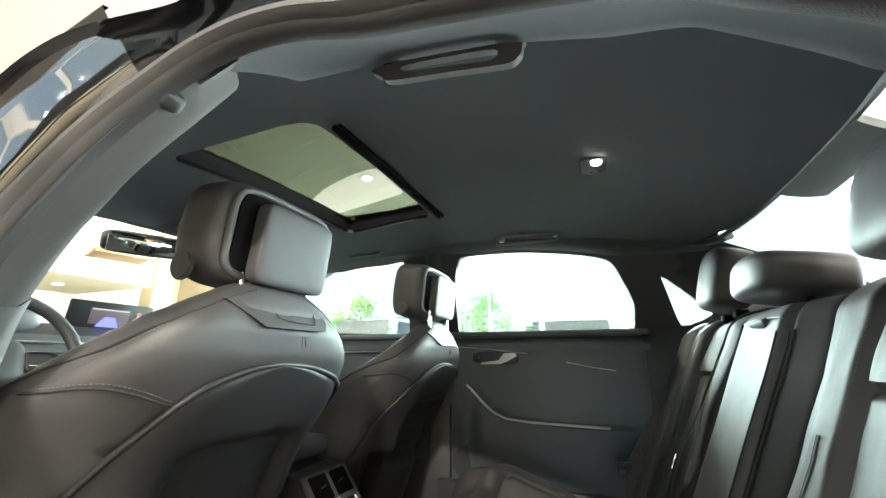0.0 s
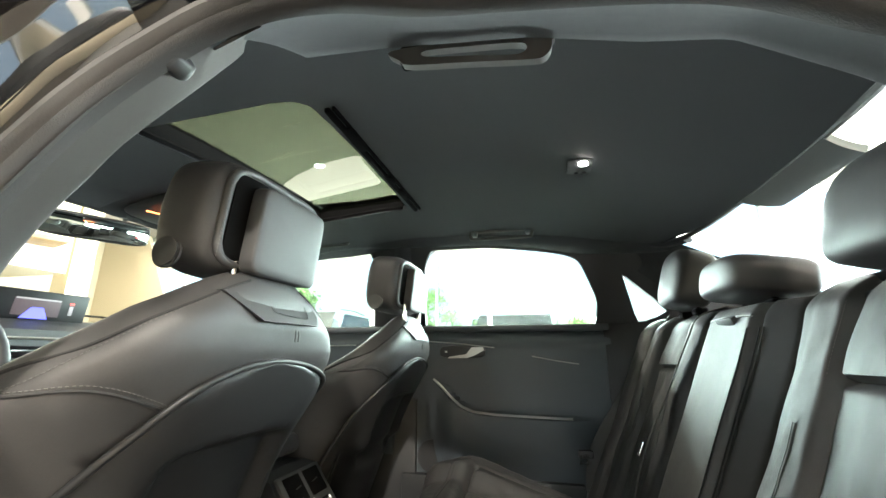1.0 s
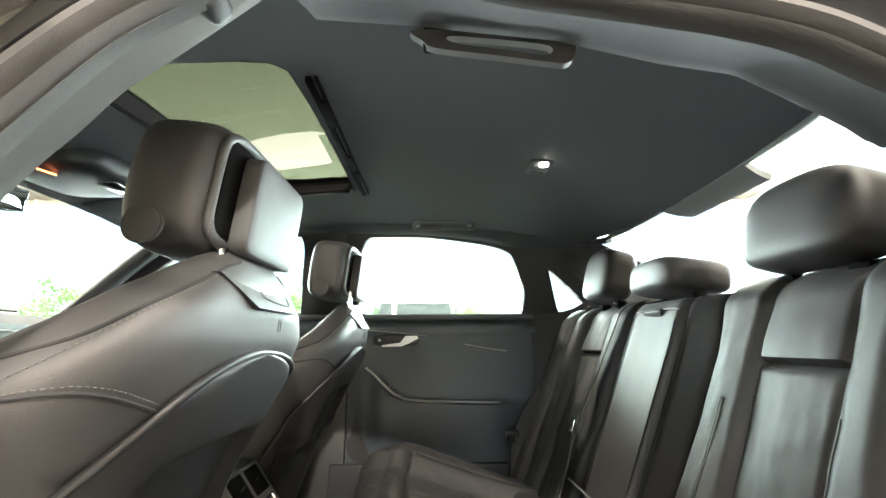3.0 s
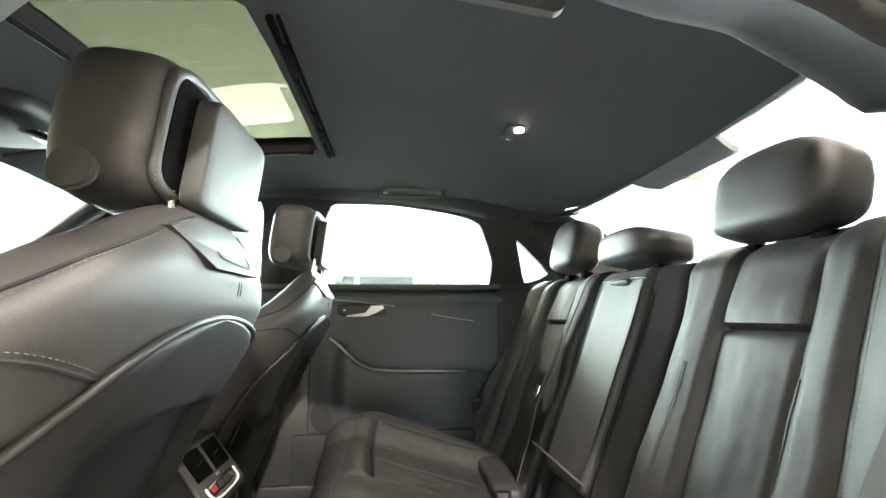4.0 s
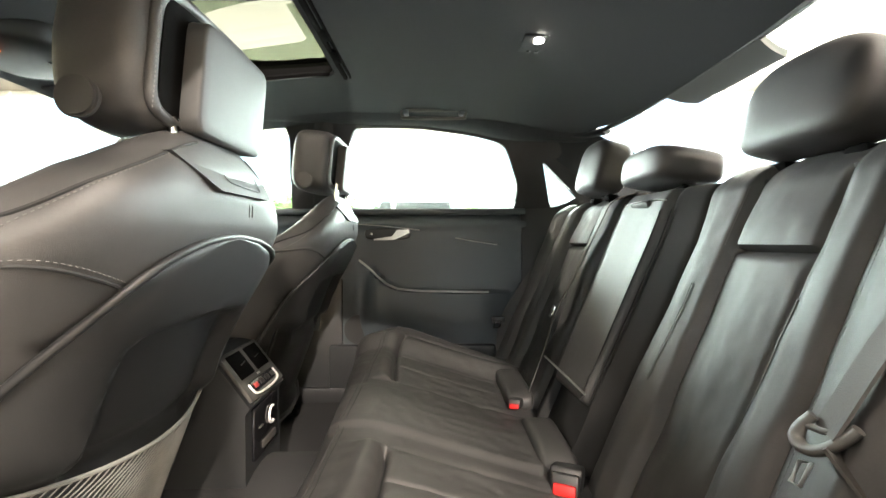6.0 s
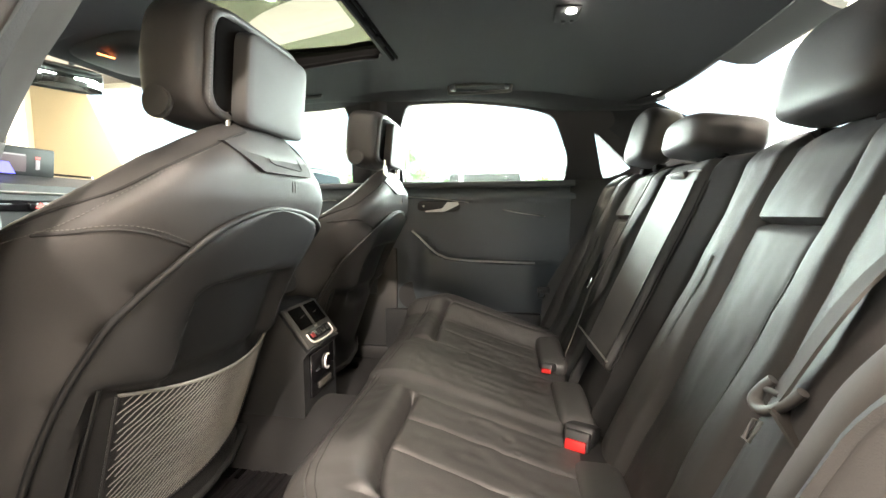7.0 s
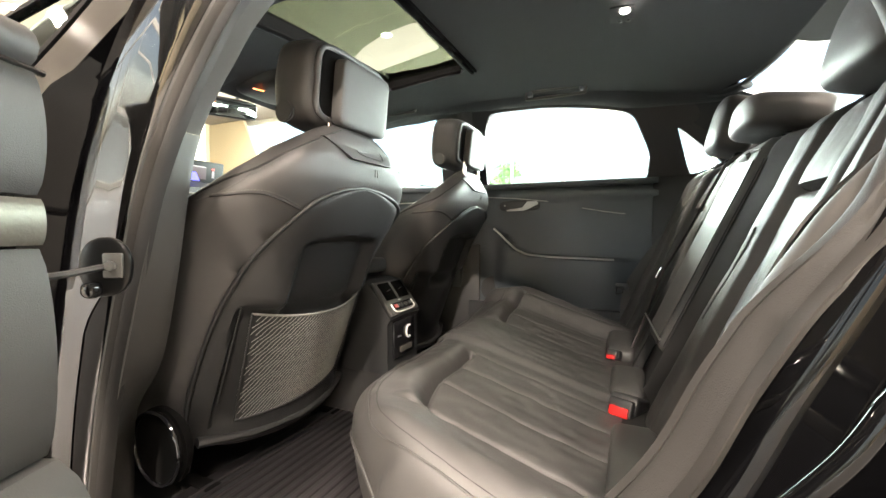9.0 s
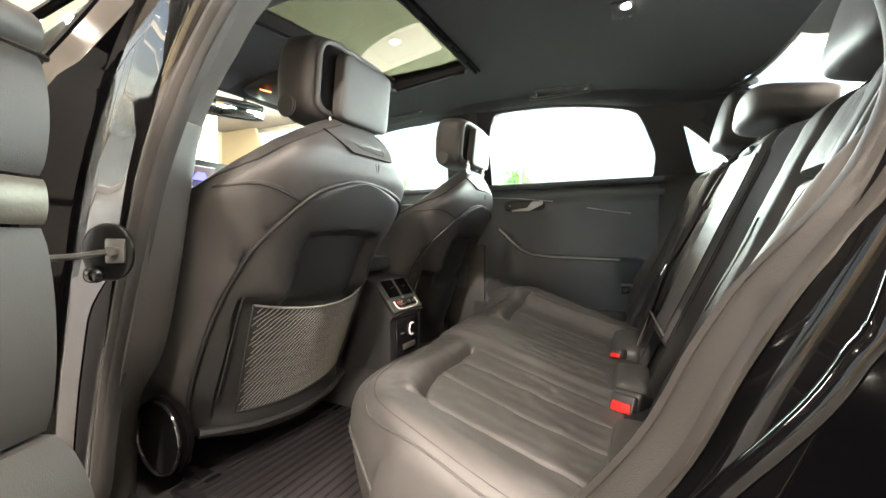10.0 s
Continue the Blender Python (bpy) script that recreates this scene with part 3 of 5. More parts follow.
        crest = [(0.40, 184), (0.48, 182), (0.55, 178), (0.60, 174), (0.64, 168), (0.675, 158), (0.70, 142), (0.712, 124)]
        stitches([cover(s, angle(a), 0.0012) for s, a in crest], back)
        part("shoulder_seam", tube(spline([cover(s, angle(a + 5), 0.0) for s, a in crest], 6), 0.0022, 6), LEATHER_MATT, back)
        side = [(0.545, 109), (0.556, 118), (0.566, 132), (0.568, 146), (0.562, 158), (0.550, 170), (0.535, 180)]
        stitches([cover(s, angle(a), 0.0012) for s, a in side], back)
        part("side_seam", tube(spline([cover(s - 0.006, angle(a), 0.0) for s, a in side], 5), 0.0022, 6), LEATHER_MATT, back)

    # seat base
    part("seat_cushion", pillow((-1.02, y0, 0.40), (0.26, 0.255, 0.075), 0.4, 0.5, 40, 20), LEATHER, root)
    part("seat_side_trim", rbox((-0.98, y0 - 0.255, 0.33), (0.44, 0.03, 0.10), 0.014), PLASTIC, root)
    part("recliner_cover", cyl((-0.805, y0 - 0.27, 0.345), 0.078, 0.030, "Y", 40, bev=0.010), DULL, root)
    part("trim_ring", tube([(-0.805 + 0.072 * math.cos(t), y0 - 0.287, 0.345 + 0.072 * math.sin(t)) for t in [math.tau * i / 48 for i in range(48)]], 0.0035, 8, True), GLOSS, root)
    for k in (-0.2, 0.2):
        part("seat_rail", rbox((-1.0, y0 + k, 0.222), (0.50, 0.035, 0.02), 0.005), DULL, root)
    return root


front_seat(-0.385, 0.012, "black leather front seat with a cord net pocket behind")
front_seat(0.355, 0.035, "black leather front seat with a raised headrest")

# ---- rear bench ----
bench = thing("rear_bench", (0.0, 0, 0.3), "black leather rear bench with three headrests and piped seams", "rear seat")


def groove(x, c, w):
    return math.exp(-((x - c) / w) ** 2)


def across(y):
    """Distance from the middle panel's seams; the panel reaches further on the far side."""
    return -y if y < 0 else max(0.0, y - 0.07)


def fan(y):
    """The far half of the bench stands further forward."""
    k = max(0.0, y + 0.25)
    return -0.085 * k * k / (k + 0.1)


def far_or_near(sg, a):
    return -a if sg < 0 else a + 0.07


def back_x(y, z):
    """Front face of the bench back, growing rearwards."""
    a = across(y)
    x = 0.296 + 0.42 * (z - 0.94)
    low = max(0.0, min(1.0, (0.78 - z) / 0.4))
    cin, cout = 0.252, 0.414 - 0.012 * low
    r = table(a, [(0.0, 0.002), (0.05, 0.0), (0.060, 0.006), (0.072, 0.013), (0.10, 0.024), (0.146, 0.041), (0.153, 0.036), (0.165, 0.028), (0.20, 0.020), (cin - 0.010, 0.025), (cin + 0.001, 0.047), (cin + 0.013, 0.041), (0.33, 0.035), (cout - 0.013, 0.040), (cout - 0.001, 0.048), (cout + 0.012, 0.026), (0.445, 0.013), (0.475, 0.012), (0.50, 0.020), (0.53, 0.006), (0.58, -0.004), (0.61, 0.02), (0.625, 0.06)])
    r += 0.008 * groove(a, 0.494, 0.006)
    if cin < a < cout:
        inside = ease((a - cin) / 0.012) * ease((cout - a) / 0.012)
        r += inside * (0.020 * groove(z, 0.842, 0.0055) - 0.007 * ease((z - 0.842) / 0.014) * ease((0.95 - z) / 0.08))
    r += 0.003 * math.sin(23 * y + 9 * z) * math.sin(17 * z - 5 * y) * (1 if a > 0.16 else 0.3)
    if a > 0.16:
        r += 0.0042 * noise.noise(Vector((y * 13, z * 7, 1))) + 0.0016 * noise.noise(Vector((y * 44, z * 24, 5)))
    t = max(0.0, z - 0.945) / 0.05
    r += 0.035 * min(1.6, t) ** 2.4
    return x + r + fan(y)


def waist(y, z):
    """The inner seams draw in towards the foot and the top of the back."""
    k = table(z, [(0.50, 0.86), (0.63, 0.90), (0.70, 0.94), (0.78, 0.985), (0.86, 1.0), (0.90, 0.96), (0.95, 0.87), (1.0, 0.84)])
    return y * lerp(k, 1.0, ease((across(y) - 0.15) / 0.09)) if y < 0 else y


def back_part(name, ya, yb, za, zb, label, mat=None):
    ny, nz = max(16, int((yb - ya) / 0.005)), 110

    def f(u, v):
        y, z = lerp(ya, yb, u), lerp(za, zb, v)
        edge = min(y - ya, yb - y)
        return (back_x(y, z) + 0.03 * math.exp(-edge / 0.004) + 0.03 * math.exp(-max(0, z - za) / 0.01), waist(y, z), z)
    rows = [[f(u, v) for v in [j / nz for j in range(nz + 1)]] for u in [i / ny for i in range(ny + 1)]]
    for r in rows:
        x, y, z = r[-1]
        r += [(x + 0.04, y, z + 0.002), (x + 0.10, y, z - 0.004), (x + 0.10, y, za)]
    return part(name, skin(rows), mat or LEATHER, bench, label, sharp=60)


left_back = back_part("left_backrest", -0.63, -0.153, 0.33, 1.0, "black leather seat back with vertical channels")
mid_back = back_part("centre_backrest", -0.062, 0.135, 0.48, 0.978, "flat black leather centre panel")
right_back = back_part("right_backrest", 0.223, 0.655, 0.33, 1.0, "black leather seat back with vertical channels")
# flanks turned from the windows: their shade is painted by the darker leather
for ya, yb in ((-0.152, -0.063), (0.136, 0.222)):
    back_part("inner_bolster", ya, yb, 0.33, 0.98, "inner bolster, its shaded flank painted in darker leather", LEATHER_MATT)
for sg, par in ((-1, left_back), (1, right_back)):
    for yy in (0.212, 0.438):
        seam = [(far_or_near(sg, yy - 0.01 * k), lerp(0.782, 0.60, k)) for k in [i / 10 for i in range(11)]]
        for dy in (-0.0028, 0.0028):
            part("raised_seam", tube([(back_x(y, z) + 0.0004, y + dy, z) for y, z in seam], lambda t: 0.0017 * (1 - 0.7 * t), 6), LEATHER, par)
    stitches([(back_x(far_or_near(sg, 0.512), z) - 0.001, far_or_near(sg, 0.512), z) for z in (0.95, 0.85, 0.75, 0.65, 0.55)], par)
    stitches([(back_x(far_or_near(sg, 0.244), z) - 0.001, far_or_near(sg, 0.244), z) for z in (0.955, 0.92, 0.88, 0.85)], par)
for k in (0.050, 0.071, 0.079):
    part("panel_seam", tube([(back_x(-k, z) - 0.0002, waist(-k, z), z) for z in [lerp(0.5, 0.93, i / 20) for i in range(21)]], 0.0016, 5), LEATHER_MATT, mid_back)
part("pull_slot", rbox((back_x(0.05, 0.945) + 0.006, 0.050, 0.948), (0.02, 0.085, 0.022), 0.006, Matrix.Rotation(radians(-23), 4, "Y")), PLASTIC, mid_back, "dark recessed pull slot")
part("slot_edge", tube([(back_x(y, z) - 0.002, y, z) for y, z in ((-0.052, 0.952), (-0.02, 0.955), (0.03, 0.957), (0.08, 0.957), (0.128, 0.955))], 0.0022, 6), ALU, mid_back)
part("armrest_tab", tube([(0.106, -0.055, 0.515), (0.099, 0.03, 0.519), (0.091, 0.12, 0.524), (0.084, 0.206, 0.528)], 0.0028, 6), ALU, mid_back, "pale trim line at the foot of the armrest")
part("back_foot", rbox((0.130, 0.05, 0.42), (0.06, 0.24, 0.14), 0.01, Matrix.Rotation(radians(23), 4, "Y")), LEATHER_MATT, mid_back)


def bench_head(name, y, x, z, size, tilt, label):
    c = Vector((x, y, z))
    m = Matrix.Rotation(radians(tilt), 4, "Y")

    def bend(p):
        q = p.copy()
        q.y *= 1 - 0.24 * max(0, p.z / size[2]) ** 2 - 0.03 * max(0, -p.z / size[2])
        q.x += 0.012 * (p.y / size[1]) ** 2
        return q
    h = part(name, pillow(c, size, 0.46, 0.42, 56, 32, m, bend), LEATHER, bench, label)
    for k in (-0.55, 0.55):
        part("headrest_rod", cyl(c + Vector((0.01, k * size[1], -size[2] - 0.012)), 0.006, 0.06, "Z", 12), DULL, h)
        part("rod_collar", rbox(c + Vector((0.012, k * size[1], -size[2] - 0.014)), (0.034, 0.036, 0.020), 0.006), DULL, h)
    return h


bench_head("near_headrest", -0.314, 0.380, 1.079, (0.052, 0.123, 0.078), 14, "black leather rear headrest, raised")
bench_head("far_headrest", 0.395, 0.318, 1.098, (0.056, 0.112, 0.086), 14, "black leather rear headrest")
bench_head("centre_headrest", 0.035, 0.335, 1.034, (0.080, 0.118, 0.044), 8, "low folded black leather headrest")

# bench cushion
PROFILE = [(-0.425, 0.22), (-0.455, 0.30), (-0.470, 0.38), (-0.468, 0.42), (-0.452, 0.452), (-0.420, 0.472), (-0.370, 0.474), (-0.31, 0.462), (-0.20, 0.428), (-0.10, 0.398), (0.0, 0.370), (0.08, 0.352), (0.16, 0.34)]
prof = [Vector((x, 0, z)) for x, z in PROFILE]
prof = spline(prof, 28)


def cushion_at(i, y):
    p = prof[i].copy()
    a = abs(y)
    t = max(0.0, (a - 0.44) / 0.18)
    top = max(0.0, p.z - 0.25)
    push = 0.15 * t ** 2.2
    k = max(0.0, min(1.0, (0.05 - p.x) / 0.5))
    x = p.x + push * k
    z = p.z - 0.05 * max(0, (a - 0.56) / 0.06) ** 2 * (1 if p.z > 0.33 else 0.2)
    if a < 0.13:
        z += 0.012 * ease((0.13 - a) / 0.03) * (1 if p.x > -0.45 else 0)
    if p.z > 0.33 and p.x > -0.42:
        xs = -0.325 + 0.018 * max(0, (a - 0.4) / 0.1)
        if 0.175 < a < 0.515:
            z -= 0.034 * math.exp(-(abs(p.x - xs) / 0.006) ** 1.2) * ease((a - 0.175) / 0.02) * ease((0.515 - a) / 0.02)
            z += 0.013 * math.exp(-((p.x - xs + 0.032) / 0.026) ** 2) * ease((a - 0.16) / 0.03) * ease((0.53 - a) / 0.03)
        if p.x > xs:
            on = ease((p.x - xs) / 0.015)
            for g, dd in ((0.178, 0.004), (0.28, 0.0055), (0.39, 0.0055), (0.512, 0.010)):
                z -= on * (dd if y < 0 else 0.7 * dd) * math.exp(-(abs(a - g) / 0.0045) ** 1.1)
    if p.z > 0.30:
        z += 0.018 * ease((y - 0.14) / 0.16) + 0.046 * ease((y - 0.405) / 0.075)
    for dx, dy, dr in ((-0.118, -0.233, 0.020), (-0.064, -0.36, 0.024), (-0.10, -0.27, 0.012)):
        q = ((x - dx) ** 2 + (y - dy) ** 2) / dr ** 2
        z += 0.0035 * (math.exp(-q) - 1.4 * math.exp(-q * 3))
    if p.z > 0.33 and p.x > -0.30:
        z += 0.0022 * noise.noise(Vector((x * 16 + 3, y * 42, 11))) * ease((p.x + 0.30) / 0.1)
    z += 0.0035 * noise.noise(Vector((x * 9, y * 9, 3))) + 0.0018 * noise.noise(Vector((x * 30, y * 30, 7)))
    return Vector((x + 0.85 * fan(y), y, z))


ys = [lerp(-0.62, 0.62, j / 372) for j in range(373)]
rows = []
for i in range(len(prof)):
    row = [cushion_at(i, y) for y in ys]
    for sg, side in ((0, -1), (-1, 1)):
        e = row[sg]
        ext = [Vector((e.x, e.y + side * 0.012, max(0.22, e.z - 0.02))), Vector((e.x + 0.01, e.y + side * 0.016, max(0.22, lerp(e.z, 0.22, 0.5)))), Vector((e.x + 0.012, e.y + side * 0.008, 0.22))]
        row = (ext[::-1] + row) if side < 0 else (row + ext)
    rows.append(row)
cushion = part("cushion", skin(rows), LEATHER, bench, "wide black leather cushion, slightly creased", sharp=70)
def cushion_top(x, y):
    """The point of the upper surface over x, y."""
    return min((cushion_at(i, y) for i in range(90, len(prof))), key=lambda p: abs(p.x - x))


def seam_round(rows, r, lift, name, mat):
    for sg in (-1, 1):
        pts = spline([(x, sg * a, 0) for x, a in rows], 6)
        part(name, tube([cushion_top(p.x, p.y) + Vector((-0.001, sg * lift, lift)) for p in pts], r, 6), mat, cushion)


seam_round([(-0.432, 0.0), (-0.432, 0.2), (-0.430, 0.36), (-0.424, 0.44), (-0.410, 0.505), (-0.368, 0.573), (-0.332, 0.597), (-0.28, 0.612), (-0.2, 0.618), (-0.05, 0.618)], 0.0020, 0.0008, "cushion_piping", LEATHER)
seam_round([(-0.420, 0.0), (-0.420, 0.2), (-0.418, 0.36), (-0.411, 0.44), (-0.397, 0.500), (-0.357, 0.563), (-0.322, 0.586), (-0.27, 0.600), (-0.2, 0.606), (-0.05, 0.606)], 0.0008, 0.0, "seam_line", LEATHER_MATT)
i1 = min(range(len(prof)), key=lambda i: abs(prof[i].z - 0.385) + (0 if prof[i].x < -0.44 else 1))
part("lower_piping", tube([cushion_at(i1, y) + Vector((-0.002, 0, 0)) for y in [lerp(-0.62, 0.62, j / 80) for j in range(81)]], 0.003, 6), LEATHER, cushion)
for ya, yb in ((-0.60, -0.222), (-0.112, 0.135), (0.215, 0.50)):
    part("bench_roll", pillow((0.052 + 0.8 * fan((ya + yb) / 2), (ya + yb) / 2, 0.364 + 0.02 * (yb > 0.4)), (0.044, (yb - ya) / 2, 0.032 if yb > -0.2 else 0.012), 0.6, 0.3, 60, 18), LEATHER, bench, "padded roll between cushion and back")
part("buckle_pocket", rbox((0.06, -0.167, 0.350), (0.07, 0.115, 0.03), 0.008), LEATHER_MATT, bench, "dark buckle pocket")


def buckle(x, y, z, turn, scale=1.0):
    m = Matrix.Translation((x, y, z)) @ Matrix.Rotation(radians(turn), 4, "Z") @ Matrix.Rotation(radians(20), 4, "Y")

    def put(bm):
        bmesh.ops.transform(bm, matrix=m, verts=bm.verts)
        return bm
    root = thing("belt_buckle", (x, y, z), "black seat belt buckle with a red release button", "buckle", "belt buckles")
    part("buckle_body", put(rbox((0.026 * scale, 0, 0.009), (0.056 * scale, 0.038 * scale, 0.030 * scale), 0.005, seg=3)), PLASTIC, root)
    part("release_button", put(rbox((-0.001, 0, 0.001), (0.010 * scale, 0.031 * scale, 0.0155 * scale), 0.003, seg=3)), RED, root, "red push button")
    part("hood", put(rbox((0.034 * scale, 0, 0.014 * scale), (0.050 * scale, 0.046 * scale, 0.030 * scale), 0.008, seg=3)), PLASTIC, root, "dark hood round the buckle")
    part("strap", put(rbox((0.066 * scale, 0, -0.004), (0.03, 0.03, 0.006), 0.002)), WEB, root)


buckle(0.022, -0.178, 0.372, 66, 1.4)
buckle(0.004, -0.111, 0.362, -20, 0.5)
buckle(-0.009, 0.188, 0.388, 70, 0.9)

# ---- seat belts ----
def webbing(pts, across, w=0.046, t=0.0016, n=10):
    P = spline(pts, n)
    a = Vector(across).normalized()
    rows = []
    for i, p in enumerate(P):
        d = (P[min(i + 1, len(P) - 1)] - P[max(i - 1, 0)]).normalized()
        s = (a - d * a.dot(d)).normalized()
        nrm = s.cross(d)
        rows.append([p - s * w / 2 - nrm * t, p + s * w / 2 - nrm * t, p + s * w / 2 + nrm * t, p - s * w / 2 + nrm * t])
    return skin(rows, closed=True, caps=True)


belt = thing("seat_belt", (0.16, -0.56, 0.65), "black seat belt with plastic guide and steel tongue", "seat belt", "seat belts")
part("shoulder_strap", webbing([(0.42, -0.55, 1.0), (0.31, -0.590, 0.90), (0.212, -0.588, 0.79), (0.164, -0.562, 0.668)], (0.35, 0.9, -0.1), 0.040), WEB, belt)
part("lap_strap", webbing([(0.165, -0.566, 0.66), (0.19, -0.60, 0.60), (0.22, -0.65, 0.50)], (0.6, 0.6, 0.2)), WEB, belt)
guide = part("belt_guide", tube(spline([(0.168, -0.545, 0.678), (0.160, -0.539, 0.664), (0.154, -0.541, 0.652), (0.152, -0.553, 0.647), (0.155, -0.567, 0.652), (0.162, -0.581, 0.667), (0.169, -0.590, 0.683)], 8), 0.0075, 16, flat=0.75), material("belt_guide_grey", (0.055, 0.053, 0.049), 0.5, vary=0.08), belt, "pale grey plastic belt guide")
part("guide_bar", tube([(0.161, -0.542, 0.667), (0.163, -0.560, 0.668), (0.166, -0.580, 0.674)], 0.0035, 10), guide.data.materials[0], guide)
part("tongue", tube([(0.148, -0.552, 0.634), (0.139, -0.551, 0.612), (0.139, -0.562, 0.613), (0.149, -0.564, 0.638)], 0.0022, 6, True), ALU, belt, "steel tongue")

belt = thing("seat_belt", (0.1, 0.62, 0.5), "black seat belt hanging beside the closed door", "seat belt", "seat belts")
part("shoulder_strap", webbing([(0.33, 0.56, 1.0), (0.20, 0.625, 0.80), (0.05, 0.645, 0.56), (0.03, 0.65, 0.40)], (1, 0, -0.3)), WEB, belt)
part("belt_guide", rbox((0.012, 0.632, 0.552), (0.05, 0.018, 0.026), 0.006), PLASTIC, belt)
part("tongue", tube([(0.004 + dx, 0.612, 0.537 + dz) for dx, dz in ((-0.013, -0.012), (0.012, -0.008), (0.014, 0.014), (-0.009, 0.012))], 0.003, 6, True), CHROME, belt, "steel tongue loop")

belt = thing("seat_belt", (0.12, 0.25, 0.65), "black centre seat belt lying on the bench back", "seat belt", "seat belts")
part("shoulder_strap", webbing([(0.36, 0.225, 1.0), (0.292, 0.238, 0.975), (0.255, 0.242, 0.91), (0.185, 0.248, 0.76), (0.128, 0.253, 0.645), (0.09, 0.262, 0.52), (0.05, 0.27, 0.40)], (0.25, 1, 0), 0.040), WEB, belt)
part("tongue", rbox((0.119, 0.252, 0.650), (0.005, 0.022, 0.036), 0.0015, Matrix.Rotation(radians(23), 4, "Y")), CHROME, belt, "steel tongue")

# ---- far doors ----
def arm_line(x):
    """Height of the upper edge of the moulded armrest."""
    return table(x, [(-0.62, 0.86), (-0.545, 0.785), (-0.50, 0.755), (-0.43, 0.690), (-0.385, 0.670), (-0.30, 0.662), (0.2, 0.650)])


def door_y(x, z):
    y = 0.718 + 0.045 * ease((z - 0.92) / 0.07)
    k = arm_line(x) if x > -0.7 else 0.66
    on = ease((x + 0.60) / 0.16) * ease((0.10 - x) / 0.16) if x > -0.7 else 1.0
    y -= (0.040 + 0.03 * groove(x, -0.50, 0.06)) * on * ease((k + 0.006 - z) / 0.014) * ease((z - 0.34) / 0.30)
    y -= 0.008 * groove(z, 0.935, 0.02)
    return y


def door_skin(root, x0, x1, sign=1):
    def f(u, v):
        x, z = lerp(x0, x1, u), lerp(0.16, 0.985, v)
        return (x, sign * door_y(x, z), z)
    return part("door", thick(field(f, 44, 100), (0, 0.02 * sign, 0)), HAZED_BLACK, car, root)


def far_door(x0, x1, label):
    panel = door_skin(label, x0, x1)
    part("belt_ledge", tube([(x, 0.748, 0.985) for x in (x0, (x0 + x1) / 2, x1)], 0.014, 10), HAZED_BLACK, panel)
    return panel, panel


fd, panel = far_door(-0.685, 0.14, "closed far rear door, black lining tinted with haze, silver handle")
part("armrest_trim", tube([(x, door_y(x, arm_line(x) - 0.008) - 0.002, arm_line(x)) for x in [lerp(-0.545, -0.02, i / 40) for i in range(41)]], 0.0045, 8), ALU, fd, "pale curved trim line on the armrest")
part("handle_recess", pillow((-0.43, 0.716, 0.892), (0.095, 0.010, 0.024), 0.5, 0.6, 28, 12), PLASTIC, fd, "dark handle recess")
part("door_handle", sheet([(-0.485, 0.866), (-0.405, 0.868), (-0.375, 0.880), (-0.340, 0.898), (-0.345, 0.910), (-0.390, 0.909), (-0.412, 0.882), (-0.485, 0.872)], [], lambda a, b: (a, 0.700, b), (0, 0.008, 0), 0.2), material("satin_handle", (0.42, 0.42, 0.41), 0.35, metal=0.9), fd, "silver pull handle")
part("lock_dot", cyl((-0.495, 0.706, 0.892), 0.004, 0.01, "Y", 12), ALU, fd)
part("trim_strip", tube([(-0.60, 0.712, 0.936), (-0.45, 0.711, 0.925), (-0.30, 0.712, 0.908)], 0.0022, 6), ALU, fd)
part("lower_trim_strip", tube([(-0.153, 0.713, 0.875), (-0.06, 0.713, 0.858), (0.018, 0.715, 0.847)], 0.002, 6), ALU, fd)
# pillar foot widened over the front door; the dark plastic paints shade there
part("far_pillar_shade_panel", rbox((-0.785, 0.706, 0.44), (0.34, 0.02, 0.54), 0.008), PLASTIC_SOFT, car)
# added dark panel: paints the shade low on the far door
part("dark_door_panel", rbox((-0.33, 0.700, 0.32), (0.68, 0.034, 0.24), 0.012), PLASTIC_SOFT, fd, "added dark panel painting shade low on the door")
part("far_sill", rbox((-0.8, 0.74, 0.22), (2.0, 0.12, 0.10), 0.01), PLASTIC, car)
part("speaker_grille", cyl((-0.55, 0.712, 0.50), 0.06, 0.012, "Y", 32), PLASTIC, fd)
fd2, panel2 = far_door(-1.75, -0.686, "closed far front door, black lining tinted with haze")
part("trim_strip", tube([(-1.5, 0.712, 0.90), (-1.2, 0.711, 0.915), (-0.9, 0.712, 0.92)], 0.003, 6), ALU, fd2)

# ---- near body side: pillar, seals, sill ----
SEAL = [(-0.80, -0.77, 0.20), (-0.785, -0.772, 0.32), (-0.745, -0.772, 0.49), (-0.70, -0.772, 0.62), (-0.655, -0.771, 0.74), (-0.615, -0.768, 0.844), (-0.565, -0.755, 0.959), (-0.527, -0.730, 1.059), (-0.500, -0.712, 1.117), (-0.459, -0.695, 1.167), (-0.413, -0.684, 1.202), (-0.351, -0.679, 1.217), (-0.28, -0.678, 1.210), (-0.2, -0.678, 1.187), (-0.1, -0.679, 1.170), (0, -0.682, 1.150), (0.06, -0.685, 1.129), (0.11, -0.69, 1.095), (0.175, -0.70, 1.048), (0.220, -0.713, 0.975), (0.233, -0.730, 0.885), (0.208, -0.742, 0.80), (0.17, -0.748, 0.72), (0.128, -0.752, 0.638), (0.08, -0.755, 0.535), (-0.02, -0.762, 0.40), (-0.12, -0.768, 0.27), (-0.22, -0.77, 0.215), (-0.5, -0.772, 0.20)]
seal_path = spline(SEAL, 6, True)
mid_pt = Vector((-0.3, -0.70, 0.70))


